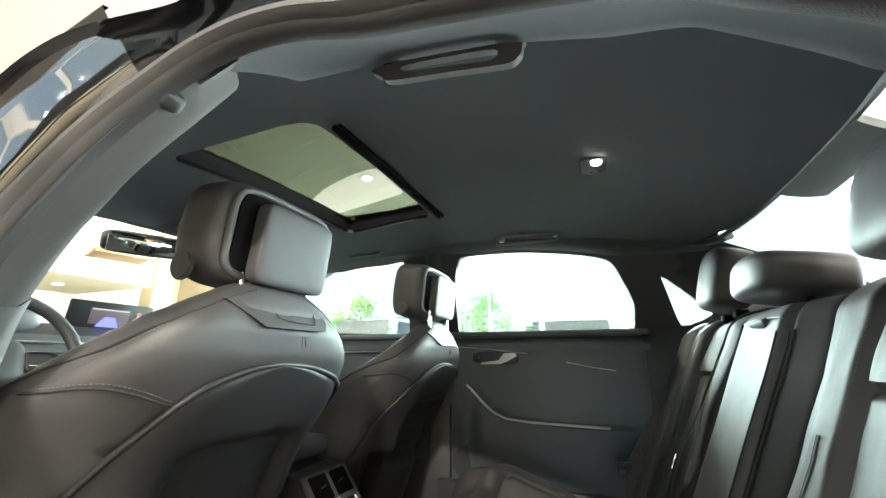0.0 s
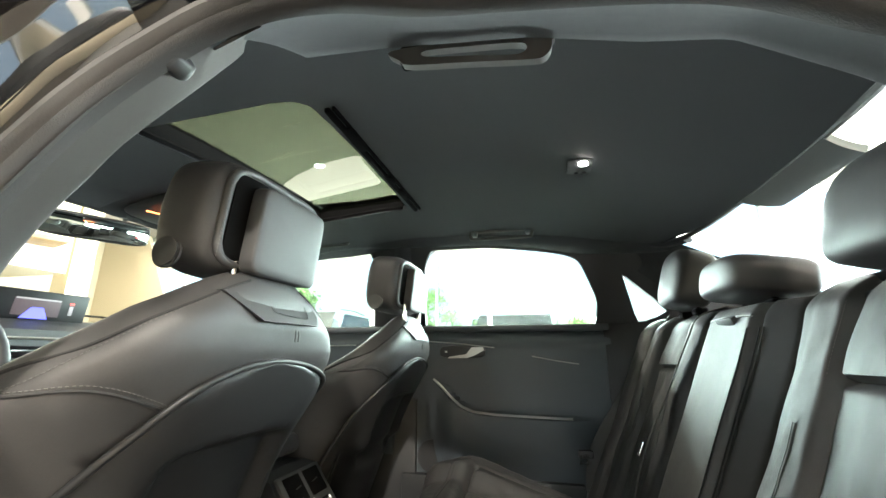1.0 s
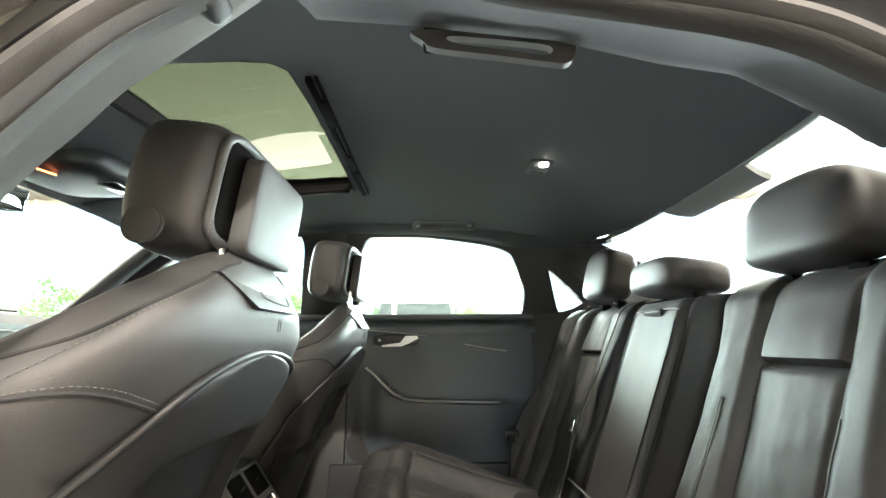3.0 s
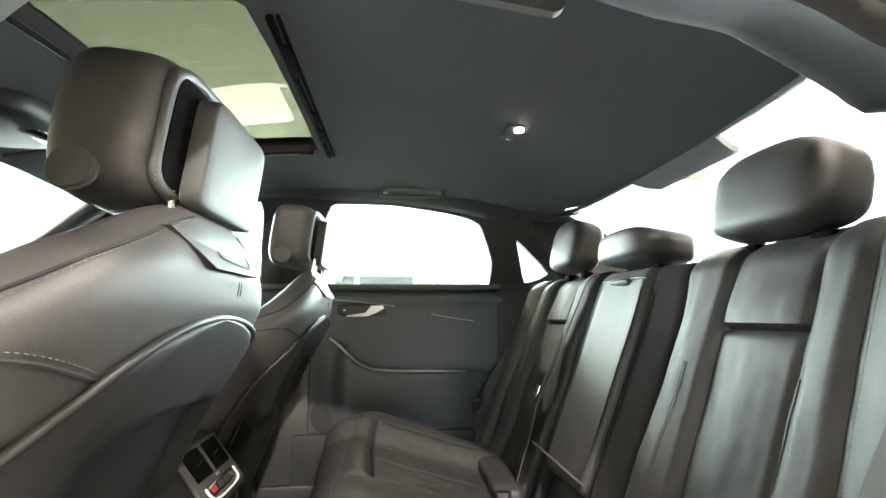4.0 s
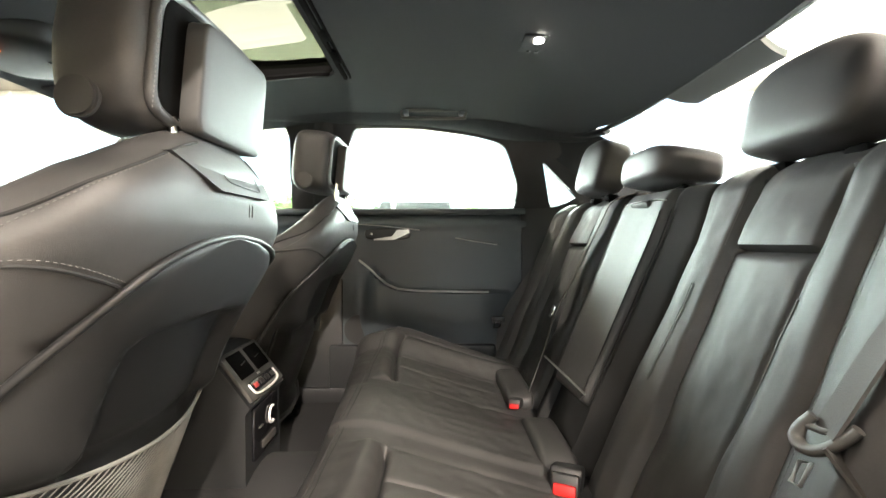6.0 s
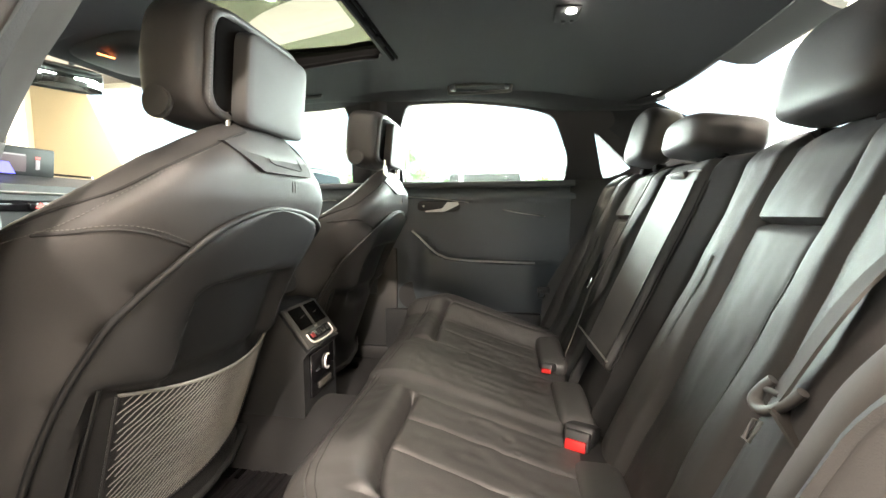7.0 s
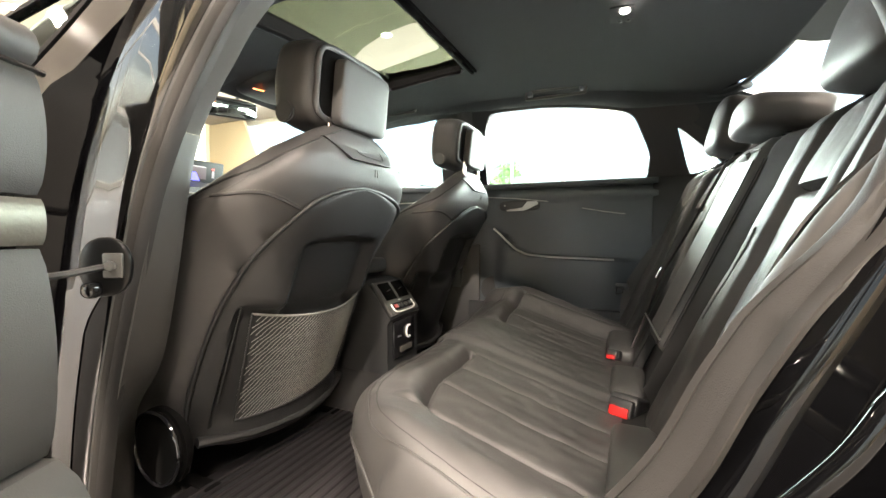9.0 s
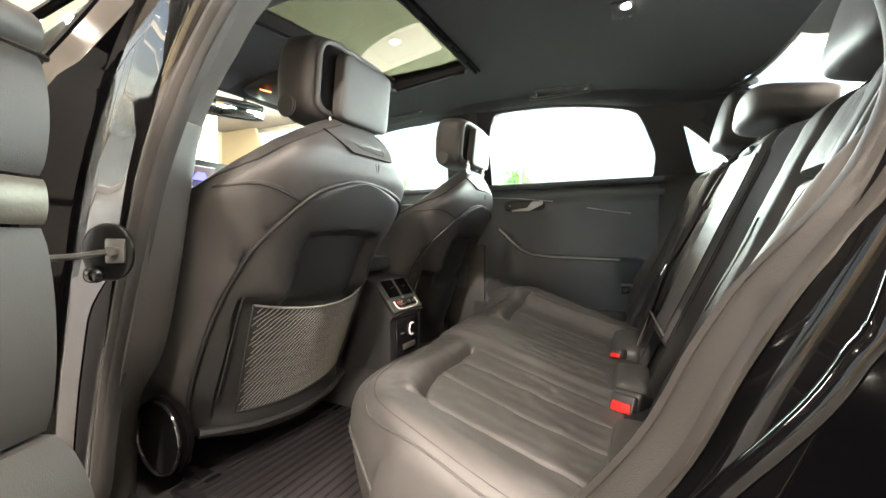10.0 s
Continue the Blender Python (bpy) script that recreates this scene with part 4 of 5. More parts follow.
def away(p, out, dy):
    d = Vector((p.x - mid_pt.x, 0, p.z - mid_pt.z)).normalized()
    return Vector((p.x + d.x * out, p.y + dy, p.z + d.z * out))


def rearness(p):
    """1 on the sloping rear edge of the doorway, 0 elsewhere."""
    return ease((p.x + 0.14) / 0.14) * ease((1.09 - p.z) / 0.12)


def seal_row(o, dy, o2, dy2):
    tame = lambda p: lerp(1, 0.3, ease((p.z - 0.69) / 0.13))
    return [away(p, lerp(o, lerp(o, o2, tame(p)), rearness(p)), lerp(dy, lerp(dy, dy2, tame(p)), rearness(p))) for p in seal_path]


SEAL_ROWS = ((-0.001, 0.016, -0.028, 0.056), (-0.002, 0.004, -0.033, 0.048), (0.001, -0.005, -0.028, 0.042), (0.004, -0.008, -0.026, 0.044), (0.007, -0.004, -0.023, 0.038), (0.009, 0.004, -0.010, 0.028), (0.012, 0.004, -0.005, 0.022), (0.015, -0.006, -0.002, 0.013), (0.020, -0.012, 0.001, 0.008), (0.027, -0.012, 0.003, 0.009), (0.031, -0.004, 0.005, 0.005), (0.032, 0.008, 0.006, 0.010))
near = part("door_seal", skin([seal_row(*r) for r in SEAL_ROWS[6:]], closed=True), RUBBER, car, "ridged rubber door seal round the open doorway")
part("seal_lip", skin([seal_row(*r) for r in SEAL_ROWS[:7]], closed=True), material("seal_lip_cloth", (0.0125, 0.0116, 0.0108), 0.65, bump=0.4, grain=700, vary=0.12), car, "grey lip of the door seal")
INNER = [(-0.86, -0.69, 0.20), (-0.845, -0.69, 0.36), (-0.82, -0.69, 0.437), (-0.745, -0.69, 0.535), (-0.697, -0.69, 0.676), (-0.652, -0.692, 0.845), (-0.622, -0.694, 0.92), (-0.578, -0.686, 1.0), (-0.555, -0.672, 1.05), (-0.538, -0.655, 1.10), (-0.512, -0.635, 1.15), (-0.495, -0.610, 1.20), (-0.470, -0.578, 1.268)]
inner_path = spline(INNER, 8)


def seal_at(z):
    best = min((p for p in seal_path if p.x < -0.40), key=lambda p: abs(p.z - z))
    return best


cut = [p for p in inner_path]
rows = []
for p in cut:
    q = seal_at(min(p.z, 1.196)) if p.z < 1.2 else Vector((lerp(-0.41, -0.355, (p.z - 1.2) / 0.068), -0.682, lerp(1.192, 1.207, (p.z - 1.2) / 0.068))).lerp(p, 0.22)
    mid = (p + q) / 2
    rows.append([p + Vector((-0.036, 0.026, 0.016)), p, p.lerp(q, 0.12) + Vector((0.004, -0.006, 0)), mid + Vector((0.006, -0.008, 0)), p.lerp(q, 0.85) + Vector((0.006, -0.004, 0)), q + Vector((0, 0.006, 0))])
k0 = min(range(len(cut)), key=lambda i: abs(cut[i].z - 0.93))
part("pillar_trim_lower", skin(rows[:k0 + 1]), TRIM, car, "grey plastic lower door pillar trim")
part("pillar_trim_upper", skin([[v + Vector((0.0015, -0.003, 0)) for v in r] for r in rows[k0:]]), TRIM_UPPER_SHADED, car, "upper door pillar trim, grey cloth darkened as in shade")
knob = part("belt_height_knob", rbox((-0.466, -0.674, 1.178), (0.032, 0.032, 0.026), 0.009, Matrix.Rotation(radians(40), 4, "Y"), 3), PLASTIC, car, "dark grey belt height knob")
# lining between the doorway and the roof on the near side
top_seal = [p for p in seal_path if p.z > 1.02 and p.x > -0.43]
top_seal.sort(key=lambda p: p.x)


def near_rail(p, v):
    x = p.x + 0.055 * v * ease((p.x - 0.0) / 0.12)
    yi = table(x, [(-0.5, -0.50), (-0.1, -0.505), (0.03, -0.52), (0.11, -0.54), (0.2, -0.577), (0.26, -0.59)])
    zi = table(x, [(-0.5, 1.322), (-0.3, 1.306), (-0.1, 1.280), (0.03, 1.233), (0.11, 1.203), (0.15, 1.160), (0.185, 1.121), (0.217, 1.083)])
    return Vector((x, lerp(p.y + 0.006, yi, v), lerp(p.z + 0.004, zi, v) + 0.010 * math.sin(math.pi * v)))


rail_rows = []
for p in top_seal:
    r = [near_rail(p, k / 8) for k in range(9)]
    e = r[-1]
    rail_rows.append(r + [Vector((e.x, e.y + 0.004, e.z + 0.004)), Vector((e.x, e.y - 0.005, max(e.z, roof_z(e.x, 0.5)) + 0.004))])
part("near_roof_rail", skin(rail_rows), ROOF_EDGE_SHADED, car, "black cloth roof edge over the doorway, darkened as in shade", sharp=50)
rear_edge = [p for p in seal_path if p.x > -0.15 and 0.24 < p.z <= 0.99]
upper_edge = [p for p in seal_path if p.x > 0.10 and 0.97 < p.z <= 1.06]
part("near_rear_pillar_trim", skin([[p + Vector(d) for d in ((0.004, 0.020, 0), (0.012, 0.045, 0.004), (0.035, 0.085, 0.01), (0.10, 0.11, 0.0), (0.2, 0.12, 0.0))] for p in upper_edge]), LINING, car, "dark cloth rear pillar trim")
part("near_rear_trim", skin([[p + Vector((d[0], d[1] * lerp(1, 0.6, ease((p.z - 0.70) / 0.13)), 0)) + Vector((0.05 * ease((p.z - 0.78) / 0.14) * min(1.0, d[1] / 0.09), 0, 0)) for d in ((-0.008, 0.040, 0), (-0.010, 0.050, 0), (-0.004, 0.056, 0), (-0.014, 0.066, 0), (-0.019, 0.078, 0), (-0.019, 0.090, 0), (-0.008, 0.100, 0), (0.10, 0.115, 0))] for p in rear_edge]), SIDE_GREY, car, "grey ridged trim beside the rear seat")
part("sill_trim", rbox((-0.4, -0.735, 0.215), (0.95, 0.10, 0.03), 0.01), PLASTIC, car, "black plastic door sill trim")

# outside of the body
def hull_y(z):
    return -table(z, [(0.2, 0.86), (0.45, 0.895), (0.7, 0.905), (0.9, 0.885), (0.97, 0.86), (1.0, 0.835), (1.2, 0.735), (1.30, 0.675), (1.36, 0.60)])


def frontness(p):
    """1 on the front edge of the doorway, 0 elsewhere."""
    return ease((-0.40 - p.x) / 0.12) * ease((p.z - 0.24) / 0.15)


def jamb_row(o, dy, o2=None, dy2=None, o3=None, dy3=None):
    rows = []
    for p in seal_path:
        r, f = rearness(p), frontness(p)
        a = lerp(lerp(o, o if o2 is None else o2, r), o if o3 is None else o3, f)
        b = lerp(lerp(dy, dy if dy2 is None else dy2, r), dy if dy3 is None else dy3, f)
        rows.append(away(p, a, b))
    return rows


rim_row = [Vector((p.x, hull_y(p.z), p.z)) for p in jamb_row(0.088, 0, 0.088, 0, 0.128, 0)]
lip_row = [Vector((p.x, hull_y(p.z) + lerp(0.03, 0.026, frontness(p)), p.z)) for p in jamb_row(0.080, 0, 0.080, 0, 0.122, 0)]
part("door_jamb", skin([jamb_row(0.026, 0.008, 0.004, 0.009, 0.026, 0.010), jamb_row(0.036, -0.002, 0.012, 0.001, 0.036, 0.006), jamb_row(0.040, -0.004, 0.025, -0.003, 0.041, -0.004), jamb_row(0.050, -0.012, 0.032, -0.002, 0.070, -0.018), jamb_row(0.062, -0.024, 0.050, -0.015, 0.104, -0.036), jamb_row(0.066, -0.028, 0.054, -0.02, 0.112, -0.050), lip_row, rim_row], closed=True), PAINT, car, "glossy black painted door frame")
front_ids = [i for i, p in enumerate(seal_path) if frontness(p) > 0.55]
first = next(k for k, i in enumerate(front_ids) if k and i != front_ids[k - 1] + 1) if front_ids[-1] - front_ids[0] + 1 != len(front_ids) else 0
front_ids = front_ids[first:] + front_ids[:first]
COVER = [(0.040, -0.002), (0.0425, -0.0075), (0.055, -0.0145), (0.070, -0.0215), (0.088, -0.0305), (0.112, -0.0425), (0.117, -0.042), (0.118, -0.036)]
cover_rows = []
for o, dy in COVER:
    row = []
    for i in front_ids:
        p = seal_path[i]
        first_o = 0.040 + 0.034 * ease((0.72 - p.z) / 0.10)
        oo = lerp(first_o, 0.118, (o - 0.040) / 0.078)
        row.append(away(p, oo, table(oo, COVER)))
    cover_rows.append(row)
part("pillar_cover", skin(cover_rows), POST_GLOSS, car, "polished black door pillar cover")
jamb_out = jamb_row(0.088, 0, 0.088, 0, 0.128, 0)
loop = [(p.x, p.z) for p in jamb_out]
front_win = [(-0.90, 0.985), (-0.85, 1.10), (-0.825, 1.20), (-0.85, 1.265), (-0.97, 1.288), (-1.25, 1.24), (-1.62, 1.03), (-1.55, 0.985)]
rear_side = [(-2.05, 0.22), (-2.05, 0.95), (-1.72, 1.02), (-1.25, 1.285), (-0.9, 1.345), (-0.3, 1.35), (0.2, 1.30), (0.62, 1.10), (1.05, 0.98), (1.6, 0.95), (1.65, 0.5), (1.35, 0.35), (1.22, 0.55), (1.0, 0.64), (0.72, 0.58), (0.55, 0.36), (0.5, 0.22)]
part("body_side", sheet(rear_side, [loop, front_win], lambda a, b: (a, hull_y(b), b), (0, 0.02, 0), 0.09), PAINT, car, "glossy black body side")
part("front_door_frame", sheet([(-0.875, 0.985), (-0.825, 1.10), (-0.80, 1.20), (-0.825, 1.285), (-0.97, 1.318), (-1.25, 1.275), (-1.30, 1.225), (-1.25, 1.242), (-0.97, 1.292), (-0.852, 1.267), (-0.827, 1.20), (-0.852, 1.10), (-0.902, 0.985)], [], lambda a, b: (a, hull_y(b) - 0.003, b), (0, 0.004, 0), 0.1), DULL, car, "matt black frame of the front door window")
part("front_side_window", sheet(front_win, [], lambda a, b: (a, hull_y(b) + 0.01, b), (0, 0.003, 0), 0.5), CARGLASS, car, "clear front door glass").visible_shadow = False
part("roof_skin", field(lambda u, v: (lerp(-1.25, -0.99, u), lerp(-0.62, 0.62, v), 1.375 - 0.04 * (2 * v - 1) ** 2 - 0.05 * (1 - u)), 6, 12), PAINT, car, "black roof over the windscreen")
part("roof_skin_rear", field(lambda u, v: (lerp(-0.52, 0.36, u), lerp(-0.62, 0.62, v), table(lerp(-0.52, 0.36, u), [(-0.52, 1.435), (0, 1.405), (0.36, 1.31)]) - 0.05 * (2 * v - 1) ** 2), 12, 12), PAINT, car, "black roof panel")
for s in (-1, 1):
    part("roof_side_strip", field(lambda u, v: (lerp(-1.0, -0.50, u), s * lerp(0.40 if s < 0 else 0.32, 0.62, v), 1.425 - 0.05 * v * v), 6, 6), PAINT, car, "black roof edge beside the roof window")
part("far_body_side", sheet([(-2.05, 0.22), (-2.05, 0.94), (-1.7, 0.975), (1.05, 0.965), (1.6, 0.94), (1.65, 0.4), (0.5, 0.22)], [], lambda a, b: (a, -hull_y(b), b), (0, -0.02, 0), 0.3), PAINT, car, "glossy black body side")
part("body_edge", tube(spline([(0.03, -0.896, 0.525), (0.093, -0.900, 0.616), (0.111, -0.902, 0.6415), (0.129, -0.902, 0.667), (0.142, -0.900, 0.690), (0.154, -0.897, 0.714), (0.176, -0.888, 0.80)], 5), 0.0060, 14), PAINT, car, "rounded edge of the body behind the doorway")
part("bonnet", field(lambda u, v: (lerp(-3.0, -1.95, u), lerp(-0.82, 0.82, v), lerp(0.72, 0.965, ease(u) ** 0.7) - 0.05 * (2 * v - 1) ** 2), 12, 12), PAINT, car, "black bonnet")
part("boot_lid", thick(field(lambda u, v: (lerp(1.0, 1.72, u), lerp(-0.76, 0.76, v), lerp(0.985, 0.94, u ** 2) - 0.03 * (2 * v - 1) ** 4), 8, 12), (0, 0, -0.02)), PAINT, car, "black boot lid")
part("rear_bumper", thick(field(lambda u, v: (1.70 + 0.12 * math.sin(math.pi * min(1, 0.25 + v * 0.75)) - 0.18 * abs(2 * u - 1) ** 3, lerp(-0.88, 0.88, u), lerp(0.93, 0.26, v)), 16, 10), (-0.02, 0, 0)), PAINT, car, "black rear bumper")
part("front_bumper", thick(field(lambda u, v: (-3.02 - 0.06 * math.sin(math.pi * v) + 0.30 * abs(2 * u - 1) ** 3, lerp(-0.87, 0.87, u), lerp(0.72, 0.24, v)), 16, 10), (0.02, 0, 0)), PAINT, car, "black front bumper")
for s in (-1, 1):
    part("front_wing", sheet([(-2.05, 0.955), (-2.45, 0.90), (-2.85, 0.74), (-2.80, 0.30), (-2.40, 0.24), (-2.36, 0.42), (-2.24, 0.60), (-2.05, 0.70)], [], lambda a, b: (a, s * abs(hull_y(b)), b), (0, -s * 0.02, 0), 0.2), PAINT, car, "black front wing")
part("windscreen", field(lambda u, v: (lerp(-1.93, -1.26, u) + 0.12 * (2 * v - 1) ** 2 * (1 - u * 0.6), lerp(-0.70, 0.70, v) * lerp(1.0, 0.78, u), lerp(0.985, 1.335, u)), 8, 10), CARGLASS, car, "clear windscreen").visible_shadow = False
for s in (-1, 1):
    part("windscreen_pillar", tube([(-1.80, s * 0.73, 0.97), (-1.55, s * 0.665, 1.15), (-1.30, s * 0.58, 1.30), (-1.12, s * 0.55, 1.345)], 0.035, 10, flat=0.8), PLASTIC_SOFT, car, "dark windscreen pillar")

for x in (-1.95, 0.95):
    for s in (-1, 1):
        wh = part("wheel", cyl((x, s * 0.79, 0.325), 0.325, 0.22, "Y", 36, bev=0.02), RUBBER, car, "black tyre")
        part("rim", cyl((x, s * 0.895, 0.325), 0.22, 0.02, "Y", 28), ALU, wh, "silver wheel rim")

part("firewall", rbox((-1.76, 0, 0.56), (0.03, 1.56, 0.80), 0.004), CARPET, car)

# check strap and striker on the pillar
hinge = thing("door_check", (-0.64, -0.82, 0.724), "steel door check strap bolted to the pillar", "door check")
part("bracket", rbox((-0.634, -0.818, 0.724), (0.026, 0.006, 0.036), 0.003, Matrix.Rotation(radians(35), 4, "Z")), material("worn_steel", (0.10, 0.10, 0.095), 0.42, metal=0.7, vary=0.3), hinge, "pale steel bracket")
part("check_pad", pillow((-0.649, -0.819, 0.722), (0.034, 0.007, 0.043), 0.9, 0.5, 32, 12, Matrix.Rotation(radians(35), 4, "Z")), material("pad_black", (0.004, 0.004, 0.004), 0.3, spec=0.2, vary=0.1), hinge, "round black pad")
part("bolt", cyl((-0.630, -0.824, 0.724), 0.007, 0.006, Matrix.Rotation(radians(35), 4, "Z") @ Matrix.Rotation(radians(90), 4, "X"), 6), ALU, hinge)
part("strap", tube([(-0.645, -0.826, 0.722), (-0.625, -0.87, 0.718), (-0.60, -0.93, 0.716), (-0.585, -0.97, 0.715)], 0.009, 6, flat=0.5), bpy.data.materials["worn_steel"], hinge, "steel strap")
part("boot", pillow((-0.655, -0.835, 0.69), (0.012, 0.012, 0.012), 0.8, 0.8, 16, 10), GLOSS, hinge)

# ---- the open near door ----
OPEN = Matrix.Translation((-0.548, -0.930, 0)) @ Matrix.Rotation(radians(-68), 4, "Z")


def on_door(bm):
    bmesh.ops.transform(bm, matrix=OPEN, verts=bm.verts)
    return bm


door = part("open_door", on_door(rbox((0.44, -0.085, 0.62), (0.90, 0.12, 0.70), 0.02)), PAINT, car, "open rear door, glossy black with grey lining")
DOOR_GREY = material("grey_door_lining", (0.036, 0.037, 0.036), 0.6, bump=0.4, grain=700, vary=0.1)
BAND = material("brushed_trim_band", (0.14, 0.135, 0.115), 0.4, metal=0.6, bump=0.3, grain=250, vary=0.2)


def lining(z0, z1, y, bulge, b=0.0):
    return field(lambda u, v: (lerp(0.0, 0.86, u), y + bulge * math.sin(math.pi * v) ** 0.6, lerp(z0, z1, v)), 14, 12)


part("upper_lining", on_door(thick(lining(0.812, 0.945, 0.0, 0.014), (0, -0.02, 0))), DOOR_GREY, door)
part("top_pad", on_door(tube([(0.0, -0.028, 0.968), (0.4, -0.028, 0.972), (0.86, -0.028, 0.985)], 0.038, 14, flat=0.75)), LEATHER, door, "padded top roll")
part("chrome_strip", on_door(tube([(0.0, 0.012, 0.940), (0.4, 0.012, 0.944), (0.86, 0.012, 0.955)], 0.004, 8)), CHROME, door, "thin chrome strip")
part("trim_band", on_door(thick(lining(0.758, 0.808, 0.004, 0.006), (0, -0.02, 0))), BAND, door, "pale brushed trim band")
part("middle_lining", on_door(thick(lining(0.525, 0.754, 0.0, 0.016), (0, -0.02, 0))), DOOR_GREY, door)
part("lower_lining", on_door(thick(lining(0.30, 0.521, 0.012, 0.05), (0, -0.02, 0))), DOOR_GREY, door, "curved map pocket")
part("inner_handle", on_door(tube(spline([(0.10, 0.018, 0.915), (0.13, 0.030, 0.90), (0.13, 0.030, 0.87), (0.09, 0.02, 0.85)], 5), 0.006, 8)), ALU, door)
frame_pts = [(0.03, -0.05, 0.95), (0.09, -0.02, 1.12), (0.16, 0.03, 1.24), (0.26, 0.045, 1.275), (0.50, 0.045, 1.26), (0.68, 0.03, 1.20), (0.80, -0.01, 1.05), (0.85, -0.05, 0.96)]
part("window_frame", on_door(tube(spline(frame_pts, 6), 0.024, 10, flat=0.7)), PLASTIC_SOFT, door, "black window frame")
part("frame_seal", on_door(tube([p + Vector((0, 0.018, 0)) for p in spline(frame_pts, 6)], 0.010, 8)), RUBBER, door)
part("pane", on_door(skin([[(a, lerp(-0.05, 0.04, 0), 0.96), (a + 0.02, 0.03, 1.24)] for a in (0.08, 0.2, 0.4, 0.6, 0.74)])), CARGLASS, door, "side glass").visible_shadow = False
part("latch_pin", on_door(tube([(0.02, 0.0, 0.895), (0.02, -0.055, 0.895)], 0.007, 10)), CHROME, door, "bright hinge pin")

# ---- front of the cabin ----
dash = thing("dashboard", (-1.6, 0, 0.6), "black dashboard with silver trim lines", "dashboard")
part("dash_top", skin([[(x, y, z + 0.02 * (1 - (y / 0.72) ** 2)) for x, z in ((-1.95, 0.96), (-1.75, 0.975), (-1.63, 0.965), (-1.58, 0.93), (-1.57, 0.86), (-1.60, 0.72), (-1.62, 0.5))] for y in [lerp(-0.72, 0.72, i / 20) for i in range(21)]]), PLASTIC_SOFT, dash)
part("trim_line", tube([(-1.572, y, 0.925) for y in (-0.66, 0, 0.66)], 0.004, 6), ALU, dash)
part("vent_strip", rbox((-1.572, 0.25, 0.885), (0.02, 0.72, 0.035), 0.006), GLOSS, dash)
part("instrument_hood", pillow((-1.68, -0.385, 0.985), (0.10, 0.18, 0.05), 0.6, 0.7, 28, 14), PLASTIC_SOFT, dash)

screen = thing("centre_screen", (-1.64, -0.01, 0.95), "upright centre screen showing a parking camera picture", "screen")
SC = Matrix.Translation((-1.63, -0.023, 1.008)) @ Matrix.Rotation(radians(8), 4, "Y")


def on_screen(c, s, b=0.001):
    bm = rbox(c, s, b)
    bmesh.ops.transform(bm, matrix=SC, verts=bm.verts)
    return bm


SCR_GLOW = material("screen_grey_picture", (0.05, 0.045, 0.045), 0.6, spec=0.1, emit=(0.42, 0.24, 0.30), power=0.035)
SCR_BLUE = material("screen_blue_picture", (0.02, 0.02, 0.1), 0.6, spec=0.1, emit=(0.10, 0.10, 0.75), power=0.7)
SCR_WHITE = material("screen_white_picture", (0.2, 0.2, 0.2), 0.6, spec=0.1, emit=(0.9, 0.75, 0.80), power=0.06)
SCR_RED = material("screen_red_picture", (0.2, 0.02, 0.02), 0.6, spec=0.1, emit=(0.9, 0.12, 0.10), power=0.6)
part("screen_body", on_screen((0, 0, -0.010), (0.018, 0.267, 0.146), 0.006), material("screen_black", (0.006, 0.006, 0.007), 0.4, spec=0.12, vary=0.1), screen)
part("camera_picture", on_screen((0.0105, -0.012, 0.012), (0.001, 0.125, 0.052)), SCR_GLOW, screen, "grey camera picture")
bm = sheet([(-0.052, -0.022), (0.022, -0.022), (0.004, 0.012), (-0.028, 0.012)], [], lambda a, b: (0.012, a, b), (0.0005, 0, 0), 0.2)
bmesh.ops.transform(bm, matrix=SC, verts=bm.verts)
part("guide_field", bm, SCR_BLUE, screen, "blue guide field")
part("status_bar", on_screen((0.0115, -0.012, 0.037), (0.001, 0.120, 0.005)), SCR_WHITE, screen)
part("menu_bar", on_screen((0.0105, -0.05, -0.040), (0.001, 0.10, 0.004)), SCR_WHITE, screen)
part("car_symbol", on_screen((0.0105, 0.082, 0.010), (0.001, 0.012, 0.030)), SCR_WHITE, screen)
part("warning_bar", on_screen((0.0105, 0.082, 0.032), (0.001, 0.014, 0.006)), SCR_RED, screen)

part("hazard_plate", rbox((-1.560, 0.012, 0.886), (0.012, 0.060, 0.026), 0.004), GLOSS, dash)
part("hazard_button", sheet([(-0.006, 0.879), (0.026, 0.879), (0.010, 0.895)], [], lambda a, b: (-1.552, a, b), (0.002, 0, 0), 0.2), SCR_RED, dash, "red warning triangle")

wheel = thing("steering_wheel", (-1.42, -0.39, 0.84), "black leather steering wheel with silver-edged switches", "steering wheel")
WM = Matrix.Translation((-1.40, -0.395, 0.875)) @ Matrix.Rotation(radians(-24), 4, "Y")


def on_wheel(bm):
    bmesh.ops.transform(bm, matrix=WM, verts=bm.verts)
    return bm


part("rim", on_wheel(tube([(0, 0.178 * math.cos(t), 0.178 * math.sin(t)) for t in [math.tau * i / 56 for i in range(56)]], 0.016, 12, True, up=(1, 0, 0))), PLASTIC_SOFT, wheel)
part("hub", on_wheel(pillow((-0.03, 0, 0), (0.04, 0.075, 0.065), 0.6, 0.7, 28, 16)), PLASTIC_SOFT, wheel)
for s in (-1, 1):
    sp = part("spoke", on_wheel(rbox((-0.01, s * 0.115, -0.004), (0.022, 0.10, 0.055), 0.008)), PLASTIC, wheel)
    part("switch_edge", on_wheel(tube(spline([(0.004, s * 0.07, 0.018), (0.004, s * 0.12, 0.016), (0.004, s * 0.15, -0.010), (0.004, s * 0.13, -0.022), (0.004, s * 0.07, -0.020)], 4), 0.0025, 6)), CHROME, sp)
